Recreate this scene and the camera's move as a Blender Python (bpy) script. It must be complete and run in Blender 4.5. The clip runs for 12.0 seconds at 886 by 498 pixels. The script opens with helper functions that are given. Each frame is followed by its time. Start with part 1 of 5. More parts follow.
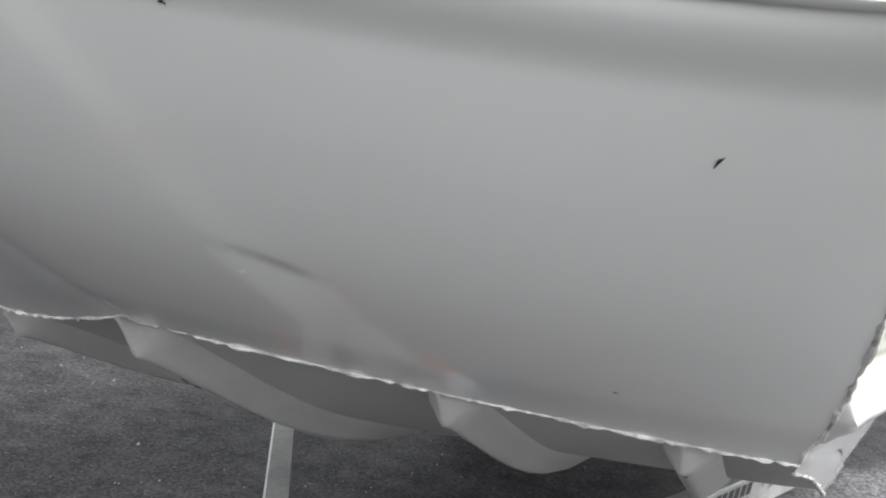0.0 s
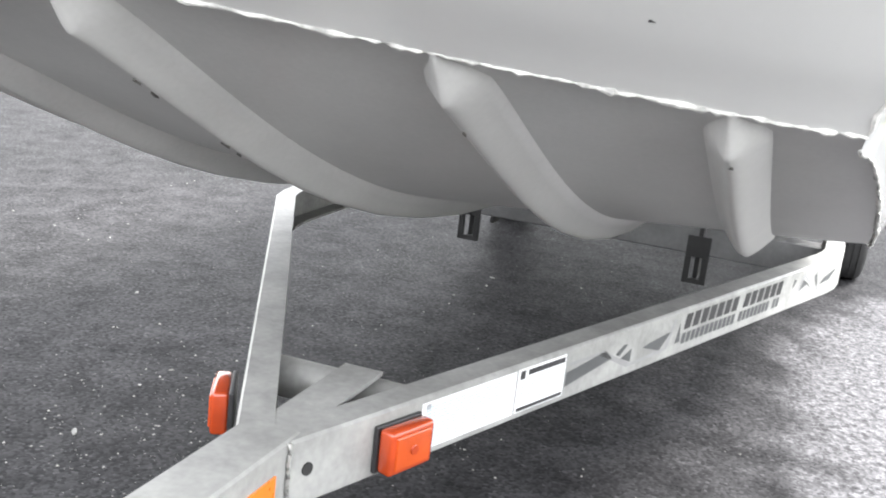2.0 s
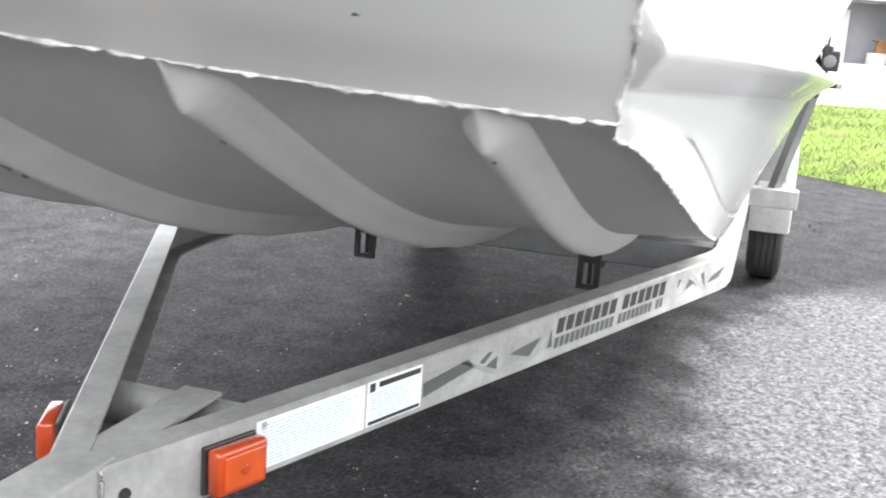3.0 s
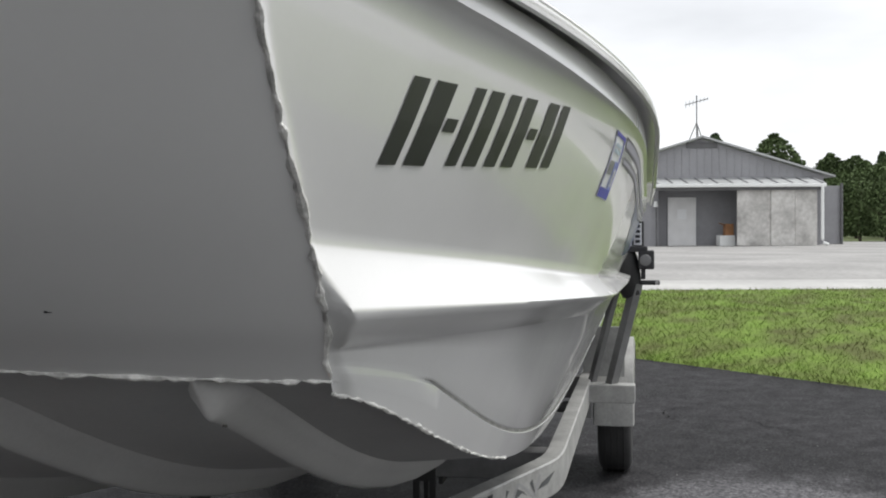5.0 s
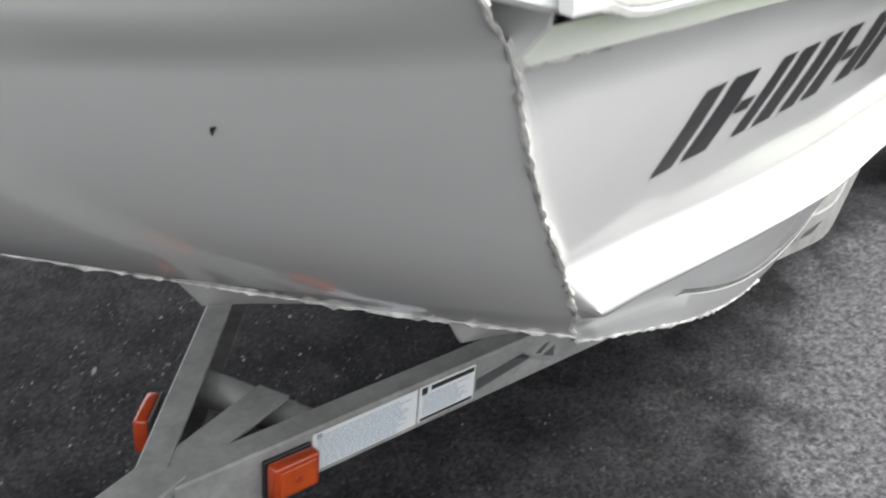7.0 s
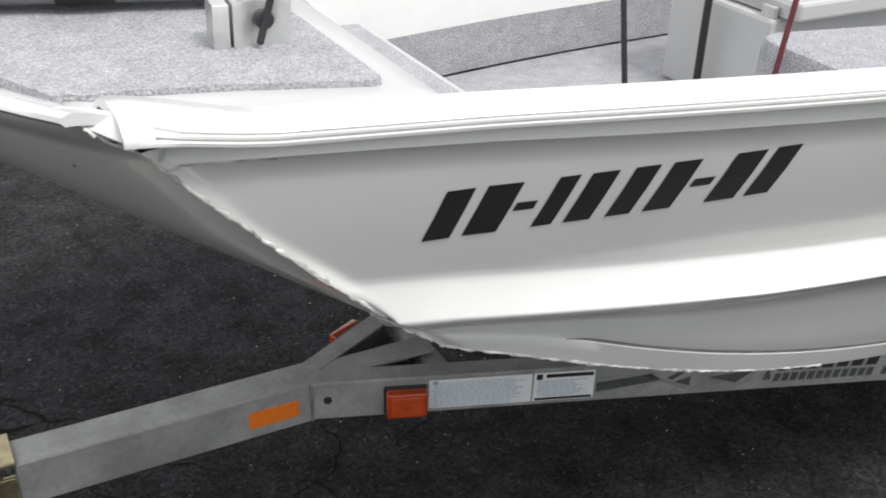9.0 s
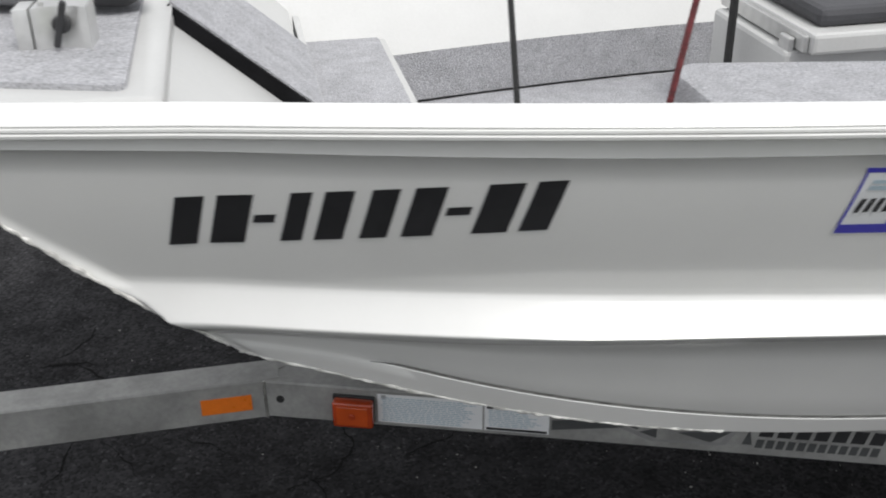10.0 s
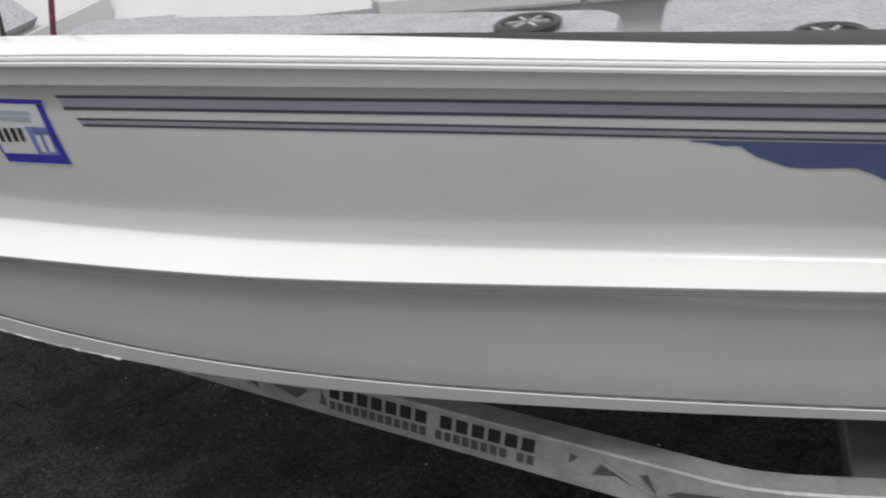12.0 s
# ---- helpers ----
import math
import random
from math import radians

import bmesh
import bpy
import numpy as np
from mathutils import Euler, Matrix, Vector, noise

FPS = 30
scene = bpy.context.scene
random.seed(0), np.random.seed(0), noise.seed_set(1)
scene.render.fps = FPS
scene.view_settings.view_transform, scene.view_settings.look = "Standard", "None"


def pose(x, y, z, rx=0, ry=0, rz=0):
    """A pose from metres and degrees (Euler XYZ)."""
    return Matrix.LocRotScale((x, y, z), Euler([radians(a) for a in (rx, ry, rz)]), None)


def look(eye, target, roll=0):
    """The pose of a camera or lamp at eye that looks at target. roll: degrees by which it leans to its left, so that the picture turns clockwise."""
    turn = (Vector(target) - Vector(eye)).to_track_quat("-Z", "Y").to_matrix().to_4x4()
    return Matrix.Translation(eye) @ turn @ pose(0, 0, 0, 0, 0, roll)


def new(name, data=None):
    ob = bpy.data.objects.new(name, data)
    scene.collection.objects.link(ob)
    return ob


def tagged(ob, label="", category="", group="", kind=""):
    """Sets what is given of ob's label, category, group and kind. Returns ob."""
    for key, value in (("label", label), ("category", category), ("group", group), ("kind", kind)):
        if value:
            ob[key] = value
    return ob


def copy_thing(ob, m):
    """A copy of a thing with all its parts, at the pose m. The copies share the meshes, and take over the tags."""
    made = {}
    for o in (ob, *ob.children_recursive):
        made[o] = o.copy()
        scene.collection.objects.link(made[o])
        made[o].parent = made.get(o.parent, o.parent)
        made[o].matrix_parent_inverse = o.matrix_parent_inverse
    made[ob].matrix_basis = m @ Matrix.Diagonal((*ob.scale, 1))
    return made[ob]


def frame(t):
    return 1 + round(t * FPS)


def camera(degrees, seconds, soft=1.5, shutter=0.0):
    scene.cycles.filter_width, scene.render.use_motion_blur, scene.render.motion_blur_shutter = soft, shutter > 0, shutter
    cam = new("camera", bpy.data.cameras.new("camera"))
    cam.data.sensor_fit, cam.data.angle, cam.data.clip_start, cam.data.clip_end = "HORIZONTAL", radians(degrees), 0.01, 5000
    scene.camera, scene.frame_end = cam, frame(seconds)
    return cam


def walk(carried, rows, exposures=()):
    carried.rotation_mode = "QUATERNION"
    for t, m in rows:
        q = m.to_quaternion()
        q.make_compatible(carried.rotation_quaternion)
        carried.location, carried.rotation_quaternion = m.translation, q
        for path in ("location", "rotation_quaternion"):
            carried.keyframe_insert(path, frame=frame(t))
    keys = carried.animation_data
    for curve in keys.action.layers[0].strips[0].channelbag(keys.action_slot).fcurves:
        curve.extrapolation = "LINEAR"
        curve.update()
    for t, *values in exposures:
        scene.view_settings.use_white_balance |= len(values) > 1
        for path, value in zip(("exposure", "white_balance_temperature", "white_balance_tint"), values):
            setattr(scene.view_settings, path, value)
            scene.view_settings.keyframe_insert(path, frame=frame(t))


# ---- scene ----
cam = camera(45.8, 12.0, soft=1.9, shutter=0.3)

PATH = [
    (0, (-1.127, -0.559, 1.226), (0.741, 0.097, 0.944), 9.2),
    (0.5, (-1.093, -0.558, 1.157), (0.763, 0.131, 0.877), 8.7),
    (1, (-1.056, -0.547, 1.088), (0.789, 0.142, 0.739), 8.4),
    (1.5, (-1.013, -0.538, 1.041), (0.818, 0.133, 0.601), 7.5),
    (2, (-0.989, -0.55, 0.997), (0.847, 0.082, 0.518), 6.6),
    (2.5, (-0.946, -0.617, 0.97), (0.902, -0.012, 0.5), 5.4),
    (3, (-0.920, -0.717, 0.993), (0.948, -0.146, 0.563), 4.0),
    (3.5, (-0.939, -0.813, 1.011), (0.957, -0.274, 0.662), 2.3),
    (3.7, (-0.944, -0.830, 1.018), (0.959, -0.323, 0.708), 1.8),
    (5.3, (-0.936, -0.874, 1.058), (1.029, -0.500, 1.042), -0.6),
    (5.5, (-0.936, -0.873, 1.062), (1.027, -0.494, 1.045), -0.8),
    (6, (-0.934, -0.864, 1.084), (1.010, -0.396, 1.046), -0.3),
    (6.5, (-0.953, -0.850, 1.178), (0.902, -0.230, 0.761), 1.4),
    (7, (-0.867, -0.849, 1.412), (0.764, -0.068, 0.562), 4.9),
    (7.2, (-0.867, -0.871, 1.479), (0.692, -0.051, 0.537), 5.3),
    (8.8, (-0.652, -1.599, 1.715), (0.297, -0.121, 0.759), 3.2),
    (9, (-0.597, -1.635, 1.719), (0.274, -0.115, 0.755), 2.4),
    (9.5, (-0.358, -1.757, 1.727), (0.286, -0.121, 0.774), 1.2),
    (10, (0.050, -1.858, 1.723), (0.391, -0.128, 0.779), -0.7),
    (10.5, (0.447, -1.944, 1.703), (0.560, -0.176, 0.776), -1.3),
    (11, (0.796, -1.990, 1.680), (0.788, -0.212, 0.765), -1.2),
    (11.5, (1.266, -1.975, 1.642), (1.007, -0.214, 0.729), -4.5),
    (12, (1.745, -1.982, 1.546), (1.210, -0.258, 0.690), -8.6),
]
walk(cam, [(t, look(eye, target, roll)) for t, eye, target, roll in PATH],
     exposures=[(0, 1.50), (0.5, 1.72), (1.0, 2.15), (2.0, 2.70), (2.5, 2.62), (3.0, 2.40), (3.5, 2.12), (5.3, 0.32), (6.2, 0.32), (6.6, 0.72), (7.0, 1.16), (7.2, 1.06), (9.0, 0.35), (10.0, 0.10), (11.0, -0.04), (12.0, 0.0)])

# ---------------------------------------------------------------- world and light
world = bpy.data.worlds.new("overcast_sky")
scene.world = world
world.use_nodes = True
wn = world.node_tree.nodes
wl = world.node_tree.links
wn.clear()
w_out = wn.new("ShaderNodeOutputWorld")
w_bg = wn.new("ShaderNodeBackground")
w_sky = wn.new("ShaderNodeTexSky")
w_sky.sky_type = "NISHITA"
w_sky.sun_disc = False
w_sky.sun_elevation = radians(57)
w_sky.sun_rotation = radians(153)
w_co = wn.new("ShaderNodeTexCoord")
w_map = wn.new("ShaderNodeMapping")
w_map.inputs["Scale"].default_value = (1.0, 1.0, 3.5)
w_noise = wn.new("ShaderNodeTexNoise")
w_noise.inputs["Scale"].default_value = 2.2
w_noise.inputs["Detail"].default_value = 6.0
w_ramp = wn.new("ShaderNodeValToRGB")
w_ramp.color_ramp.elements[0].position = 0.30
w_ramp.color_ramp.elements[0].color = (7.2, 7.3, 7.5, 1)
w_ramp.color_ramp.elements[1].position = 0.62
w_ramp.color_ramp.elements[1].color = (10.3, 10.4, 10.6, 1)
w_mix = wn.new("ShaderNodeMix")
w_mix.data_type = "RGBA"
w_mix.inputs["Factor"].default_value = 0.9
wl.new(w_co.outputs["Generated"], w_map.inputs["Vector"])
wl.new(w_map.outputs["Vector"], w_noise.inputs["Vector"])
wl.new(w_noise.outputs["Fac"], w_ramp.inputs["Fac"])
wl.new(w_sky.outputs["Color"], w_mix.inputs["A"])
wl.new(w_ramp.outputs["Color"], w_mix.inputs["B"])
wl.new(w_mix.outputs["Result"], w_bg.inputs["Color"])
# overcast: the cloud deck is brighter overhead than at the skyline
w_sep = wn.new("ShaderNodeSeparateXYZ")
w_rise = wn.new("ShaderNodeMapRange")
w_rise.inputs["To Min"].default_value = 0.084
w_rise.inputs["To Max"].default_value = 0.122
wl.new(w_co.outputs["Generated"], w_sep.inputs["Vector"])
wl.new(w_sep.outputs["Z"], w_rise.inputs["Value"])
wl.new(w_rise.outputs["Result"], w_bg.inputs["Strength"])
wl.new(w_bg.outputs["Background"], w_out.inputs["Surface"])

sun_data = bpy.data.lights.new("sun", "SUN")
sun_data.energy = 2.1
sun_data.angle = radians(20)
sun_data.color = (1.0, 0.985, 0.96)
sun = new("sun", sun_data)
sun.matrix_world = look((2.2, -4.8, 8.2), (0, 0, 0))


# ---------------------------------------------------------------- materials
def mat(name, base, rough=0.5, metal=0.0, var=0.12, scale=6.0, fine=0.0, fine_scale=150.0, bump=0.0, bump_scale=200.0,
        coat=0.0, tint=None, rough_var=0.08, spec=0.5):
    """A surface with stains at one scale and grain at another."""
    m = bpy.data.materials.new(name)
    m.use_nodes = True
    n, l = m.node_tree.nodes, m.node_tree.links
    b = n["Principled BSDF"]
    b.inputs["Metallic"].default_value = metal
    b.inputs["Roughness"].default_value = rough
    b.inputs["Coat Weight"].default_value = coat
    b.inputs["Coat Roughness"].default_value = 0.06
    b.inputs["Specular IOR Level"].default_value = spec
    co = n.new("ShaderNodeTexCoord")
    big = n.new("ShaderNodeTexNoise")
    big.inputs["Scale"].default_value = scale
    big.inputs["Detail"].default_value = 5
    l.new(co.outputs["Object"], big.inputs["Vector"])
    dark = tint or tuple(c * (1 - var) for c in base)
    light = tuple(min(1, c * (1 + var * 0.5)) for c in base)
    ramp = n.new("ShaderNodeValToRGB")
    ramp.color_ramp.elements[0].position, ramp.color_ramp.elements[1].position = 0.33, 0.66
    ramp.color_ramp.elements[0].color, ramp.color_ramp.elements[1].color = (*dark, 1), (*light, 1)
    l.new(big.outputs["Fac"], ramp.inputs["Fac"])
    small = n.new("ShaderNodeTexNoise")
    small.inputs["Scale"].default_value = fine_scale
    small.inputs["Detail"].default_value = 3
    l.new(co.outputs["Object"], small.inputs["Vector"])
    mix = n.new("ShaderNodeMix")
    mix.data_type, mix.blend_type = "RGBA", "OVERLAY"
    mix.inputs["Factor"].default_value = fine
    l.new(ramp.outputs["Color"], mix.inputs["A"])
    l.new(small.outputs["Fac"], mix.inputs["B"])
    hsv = n.new("ShaderNodeMapRange")
    hsv.inputs["To Min"].default_value = max(0.02, rough - rough_var)
    hsv.inputs["To Max"].default_value = min(1, rough + rough_var)
    l.new(big.outputs["Fac"], hsv.inputs["Value"])
    l.new(hsv.outputs["Result"], b.inputs["Roughness"])
    l.new(mix.outputs["Result"], b.inputs["Base Color"])
    if bump:
        bn = n.new("ShaderNodeTexNoise")
        bn.inputs["Scale"].default_value = bump_scale
        bn.inputs["Detail"].default_value = 4
        l.new(co.outputs["Object"], bn.inputs["Vector"])
        bp = n.new("ShaderNodeBump")
        bp.inputs["Strength"].default_value = bump
        bp.inputs["Distance"].default_value = 0.01
        l.new(bn.outputs["Fac"], bp.inputs["Height"])
        l.new(bp.outputs["Normal"], b.inputs["Normal"])
    return m


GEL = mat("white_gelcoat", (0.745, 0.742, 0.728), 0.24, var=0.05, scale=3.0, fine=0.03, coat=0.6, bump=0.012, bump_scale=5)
# same gelcoat as the topside, its colour darkened for shade under the hull
GEL_SHADED = mat("shaded_bottom_gelcoat", (0.50, 0.495, 0.482), 0.36, var=0.10, scale=5.0, fine=0.08, bump=0.03, bump_scale=18)
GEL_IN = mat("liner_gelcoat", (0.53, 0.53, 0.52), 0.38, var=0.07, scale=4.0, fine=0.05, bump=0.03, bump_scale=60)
SEAM = mat("rough_seam_resin", (0.70, 0.69, 0.66), 0.55, var=0.6, scale=40.0, fine=0.3, fine_scale=300, bump=0.4, bump_scale=120)
CARPET = mat("grey_marine_carpet", (0.50, 0.50, 0.52), 0.95, var=0.12, scale=25, fine=0.75, fine_scale=260, bump=0.8, bump_scale=330, spec=0.1)
ALU = mat("galvanised_metal", (0.35, 0.35, 0.338), 0.55, metal=0.3, var=0.22, scale=14, fine=0.2, fine_scale=90, bump=0.04, bump_scale=60)
ALU_DARK = mat("dark_channel_metal", (0.20, 0.20, 0.20), 0.55, metal=0.4, var=0.2, scale=12, fine=0.15, fine_scale=80)
WELD = mat("weld_metal", (0.50, 0.50, 0.48), 0.35, metal=0.8, var=0.3, scale=60, bump=0.4, bump_scale=130)
HATCH_BLACK = mat("dull_black_edging", (0.010, 0.010, 0.011), 0.9, var=0.3, scale=20, fine=0.2, bump=0.1, bump_scale=120, spec=0.1)
BLACK = mat("black_rubber", (0.02, 0.02, 0.02), 0.7, var=0.3, scale=20, fine=0.2, bump=0.1, bump_scale=120)
BLACK_PL = mat("black_plastic", (0.025, 0.025, 0.027), 0.4, var=0.2, scale=15, fine=0.1)
TYRE = mat("tyre_rubber", (0.03, 0.03, 0.03), 0.8, var=0.3, scale=9, fine=0.25, bump=0.15, bump_scale=90)
AMBER = mat("amber_lens", (0.52, 0.075, 0.012), 0.18, var=0.15, scale=20, coat=0.6)
AMBER_DK = mat("red_amber_lens", (0.44, 0.055, 0.012), 0.18, var=0.2, scale=20, coat=0.6)
REFLECT = mat("orange_reflector_film", (0.85, 0.20, 0.02), 0.30, var=0.06, scale=60, fine=0.2, fine_scale=500)
LABEL = mat("white_label_film", (0.78, 0.79, 0.80), 0.4, var=0.04, scale=20)
LABEL_BLUE = mat("pale_blue_label_print", (0.42, 0.52, 0.58), 0.45, var=0.05, scale=30)
LABEL_GREY = mat("grey_label_print", (0.35, 0.36, 0.37), 0.45, var=0.05, scale=30)
VINYL = mat("black_vinyl", (0.022, 0.022, 0.024), 0.4, var=0.15, scale=30, fine=0.1)
VINYL_GREY = mat("grey_decal_vinyl", (0.075, 0.078, 0.08), 0.4, var=0.15, scale=30)
BLUE = mat("blue_sticker_print", (0.055, 0.05, 0.42), 0.4, var=0.1, scale=30)
BLUE_DK = mat("slate_blue_hull_graphic", (0.10, 0.12, 0.25), 0.30, var=0.1, scale=10, coat=0.3)
STRIPE_DK = mat("dark_stripe_vinyl", (0.085, 0.08, 0.11), 0.4, var=0.1, scale=10)
STRIPE_LT = mat("lilac_grey_stripe_vinyl", (0.36, 0.35, 0.41), 0.4, var=0.05, scale=10)
GOLD = mat("yellow_zinc_plate", (0.42, 0.36, 0.22), 0.35, metal=0.9, var=0.3, scale=40)
STEEL = mat("cast_aluminium", (0.62, 0.62, 0.61), 0.38, metal=0.7, var=0.15, scale=25, bump=0.03, bump_scale=150)
RED_CORD = mat("red_rope", (0.13, 0.022, 0.025), 0.7, var=0.5, scale=90, bump=0.3, bump_scale=300)
BLACK_CORD = mat("black_cable", (0.02, 0.02, 0.02), 0.5, var=0.2, scale=90)
CUSHION = mat("dark_seat_cushion", (0.05, 0.05, 0.055), 0.6, var=0.2, scale=10, bump=0.1, bump_scale=80)


# ---------------------------------------------------------------- mesh helpers
def mesh_ob(name, bm, material, parent=None, smooth=False, label="", angle=40):
    """Links a bmesh as one mesh object."""
    me = bpy.data.meshes.new(name)
    bmesh.ops.recalc_face_normals(bm, faces=bm.faces)
    bm.to_mesh(me)
    bm.free()
    me.materials.append(material)
    if smooth:
        me.shade_smooth()
        me.set_sharp_from_angle(angle=radians(angle))
    ob = new(name, me)
    if parent:
        ob.parent = parent
    if label:
        ob["label"] = label
    return ob


def part(name, bm, material, parent, label="", smooth=False, angle=40):
    return mesh_ob(name, bm, material, parent, smooth, label, angle)


def thing(name, label, category, group="", at=(0, 0, 0)):
    ob = new(name)
    ob.location = at
    return tagged(ob, label, category, group)


def box_bm(sx, sy, sz, m=None, bevel=0.0, seg=2, bm=None):
    b = bm or bmesh.new()
    got = bmesh.ops.create_cube(b, size=1.0, matrix=(m or Matrix()) @ Matrix.Diagonal((sx, sy, sz, 1)))
    if bevel:
        es = list({e for v in got["verts"] for e in v.link_edges})
        bmesh.ops.bevel(b, geom=es, offset=bevel, segments=seg, affect="EDGES", profile=0.5)
    return b


def span_box(x0, x1, y0, y1, z0, z1, bevel=0.0, bm=None):
    return box_bm(abs(x1 - x0), abs(y1 - y0), abs(z1 - z0), Matrix.Translation(((x0 + x1) / 2, (y0 + y1) / 2, (z0 + z1) / 2)), bevel, bm=bm)


def cyl_bm(r, h, m=None, seg=24, r2=None, bm=None, bevel=0.0):
    b = bm or bmesh.new()
    got = bmesh.ops.create_cone(b, cap_ends=True, segments=seg, radius1=r, radius2=r if r2 is None else r2, depth=h, matrix=m or Matrix())
    if bevel:
        es = [e for e in {e for v in got["verts"] for e in v.link_edges} if len(e.link_faces) == 2 and e.calc_face_angle(0) > 0.8]
        bmesh.ops.bevel(b, geom=es, offset=bevel, segments=2, affect="EDGES", profile=0.5)
    return b


def tube_bm(pts, r, seg=8, bm=None, closed_ends=True, radii=None):
    """A round tube along points."""
    b = bm or bmesh.new()
    pts = [Vector(p) for p in pts]
    rings = []
    for i, p in enumerate(pts):
        d = (pts[min(i + 1, len(pts) - 1)] - pts[max(i - 1, 0)]).normalized()
        s = d.cross(Vector((0, 0, 1)))
        if s.length < 0.05:
            s = d.cross(Vector((0, 1, 0)))
        s.normalize()
        u = s.cross(d)
        rr = radii[i] if radii else r
        rings.append([b.verts.new(p + rr * (math.cos(a) * s + math.sin(a) * u)) for a in (2 * math.pi * k / seg for k in range(seg))])
    for a, c in zip(rings, rings[1:]):
        for k in range(seg):
            b.faces.new((a[k], a[(k + 1) % seg], c[(k + 1) % seg], c[k]))
    if closed_ends:
        b.faces.new(rings[0])
        b.faces.new(rings[-1])
    return b


def sweep_bm(stations, bm=None, caps=True, closed=True):
    """A skin over rings of points, one ring a station."""
    b = bm or bmesh.new()
    rings = [[b.verts.new(p) for p in ring] for ring in stations]
    n = len(rings[0])
    for a, c in zip(rings, rings[1:]):
        for k in range(n if closed else n - 1):
            b.faces.new((a[k], a[(k + 1) % n], c[(k + 1) % n], c[k]))
    if caps and closed:
        b.faces.new(rings[0])
        b.faces.new(rings[-1])
    return b


def grid_bm(fn, nu, nv, bm=None, us=None, vs=None):
    b = bm or bmesh.new()
    us = us or [i / nu for i in range(nu + 1)]
    vs = vs or [j / nv for j in range(nv + 1)]
    g = [[b.verts.new(fn(u, v)) for v in vs] for u in us]
    for i in range(len(us) - 1):
        for j in range(len(vs) - 1):
            b.faces.new((g[i][j], g[i + 1][j], g[i + 1][j + 1], g[i][j + 1]))
    return b


def thicken(ob, t, offset=-1):
    md = ob.modifiers.new("wall_thickness", "SOLIDIFY")
    md.thickness, md.offset = t, offset
    md.use_even_offset = False
    return ob


def smooth01(v):
    v = min(1, max(0, v))
    return v * v * (3 - 2 * v)


# ---------------------------------------------------------------- hull form (x aft, port is -y)
STERN = 4.55


def half_beam(x):
    """Half-breadth of the topside at mid height."""
    q = min(x, 1.35)
    return 0.675 + 0.20 * q if q < 0 else 0.675 + 0.2586 * q - 0.0955 * q * q


def sheer(x):
    q = min(max(x, -0.8), 2.2)
    return 1.277 - 0.004 * q - 0.0165 * q * q * (1 if q > 0 else -0.1) - 0.013 * smooth01((q - 0.9) / 1.0)


def cap_in(x):
    """How far inside the topside the gunwale cap reaches."""
    return -0.008 + 0.030 * smooth01((x - 1.2) / 0.7)


def chine_top(x):
    return 1.031 - 0.064 * min(x, 2.6) + 0.017 * max(0, min(x, 2.6) - 1.1)


def chine_low(x):
    return 0.981 - 0.050 * min(x, 2.6) + 0.017 * max(0, min(x, 2.6) - 1.1)


def bow_off(y):
    """Distance from the bow's middle line, which lies a little to starboard."""
    return abs(y - 0.025 * (1 - min(1, abs(y) / 0.589)))


def bow_plan(y):
    """How far aft the bow panel lies off the centre line."""
    d = bow_off(y)
    return 0.56 * (math.sqrt(d * d + 0.03 * 0.03) - 0.03)


def bottom_y(x):
    return 0.589 + 0.07 * (1 - math.exp(-max(0, x) / 0.37))


def bow_low_z(y):
    if y > 0.025:
        return 0.914 + 0.066 * max(0, 1 - bow_off(y) / 0.36) ** 1.7 - 0.012 * smooth01(bow_off(y) / 0.4)
    return 0.9135 + 0.0665 * max(0, 1 - bow_off(y) / 0.589) ** 1.22


def edge_bottom(y):
    """The lower edge of the bow panel."""
    return -0.008 - bow_plan(-0.589) + bow_plan(y), bow_low_z(y)


def keel_z(x, y):
    ex, ez = edge_bottom(y)
    return 0.60 + (ez - 0.60) * math.exp(-(max(0, x - ex) / 0.59) ** 1.25)


def corner_x(z):
    """The raked corner between bow panel and topside."""
    f = (z - 0.914) / (1.302 - 0.914)
    return -0.008 - 0.393 * f - 0.014 * math.sin(math.pi * min(1, max(0, f))) - 0.018 * smooth01((z - 1.268) / 0.05)


def corner_y(z):
    """Half-breadth along the raked corner."""
    return 0.587 + (0.642 - 0.587) * (z - 0.914) / (1.263 - 0.914) - 0.004 * smooth01((z - 1.262) / 0.056) + 0.008 * smooth01((z - 0.93) / 0.045) * (1 - smooth01((z - 1.04) / 0.14))


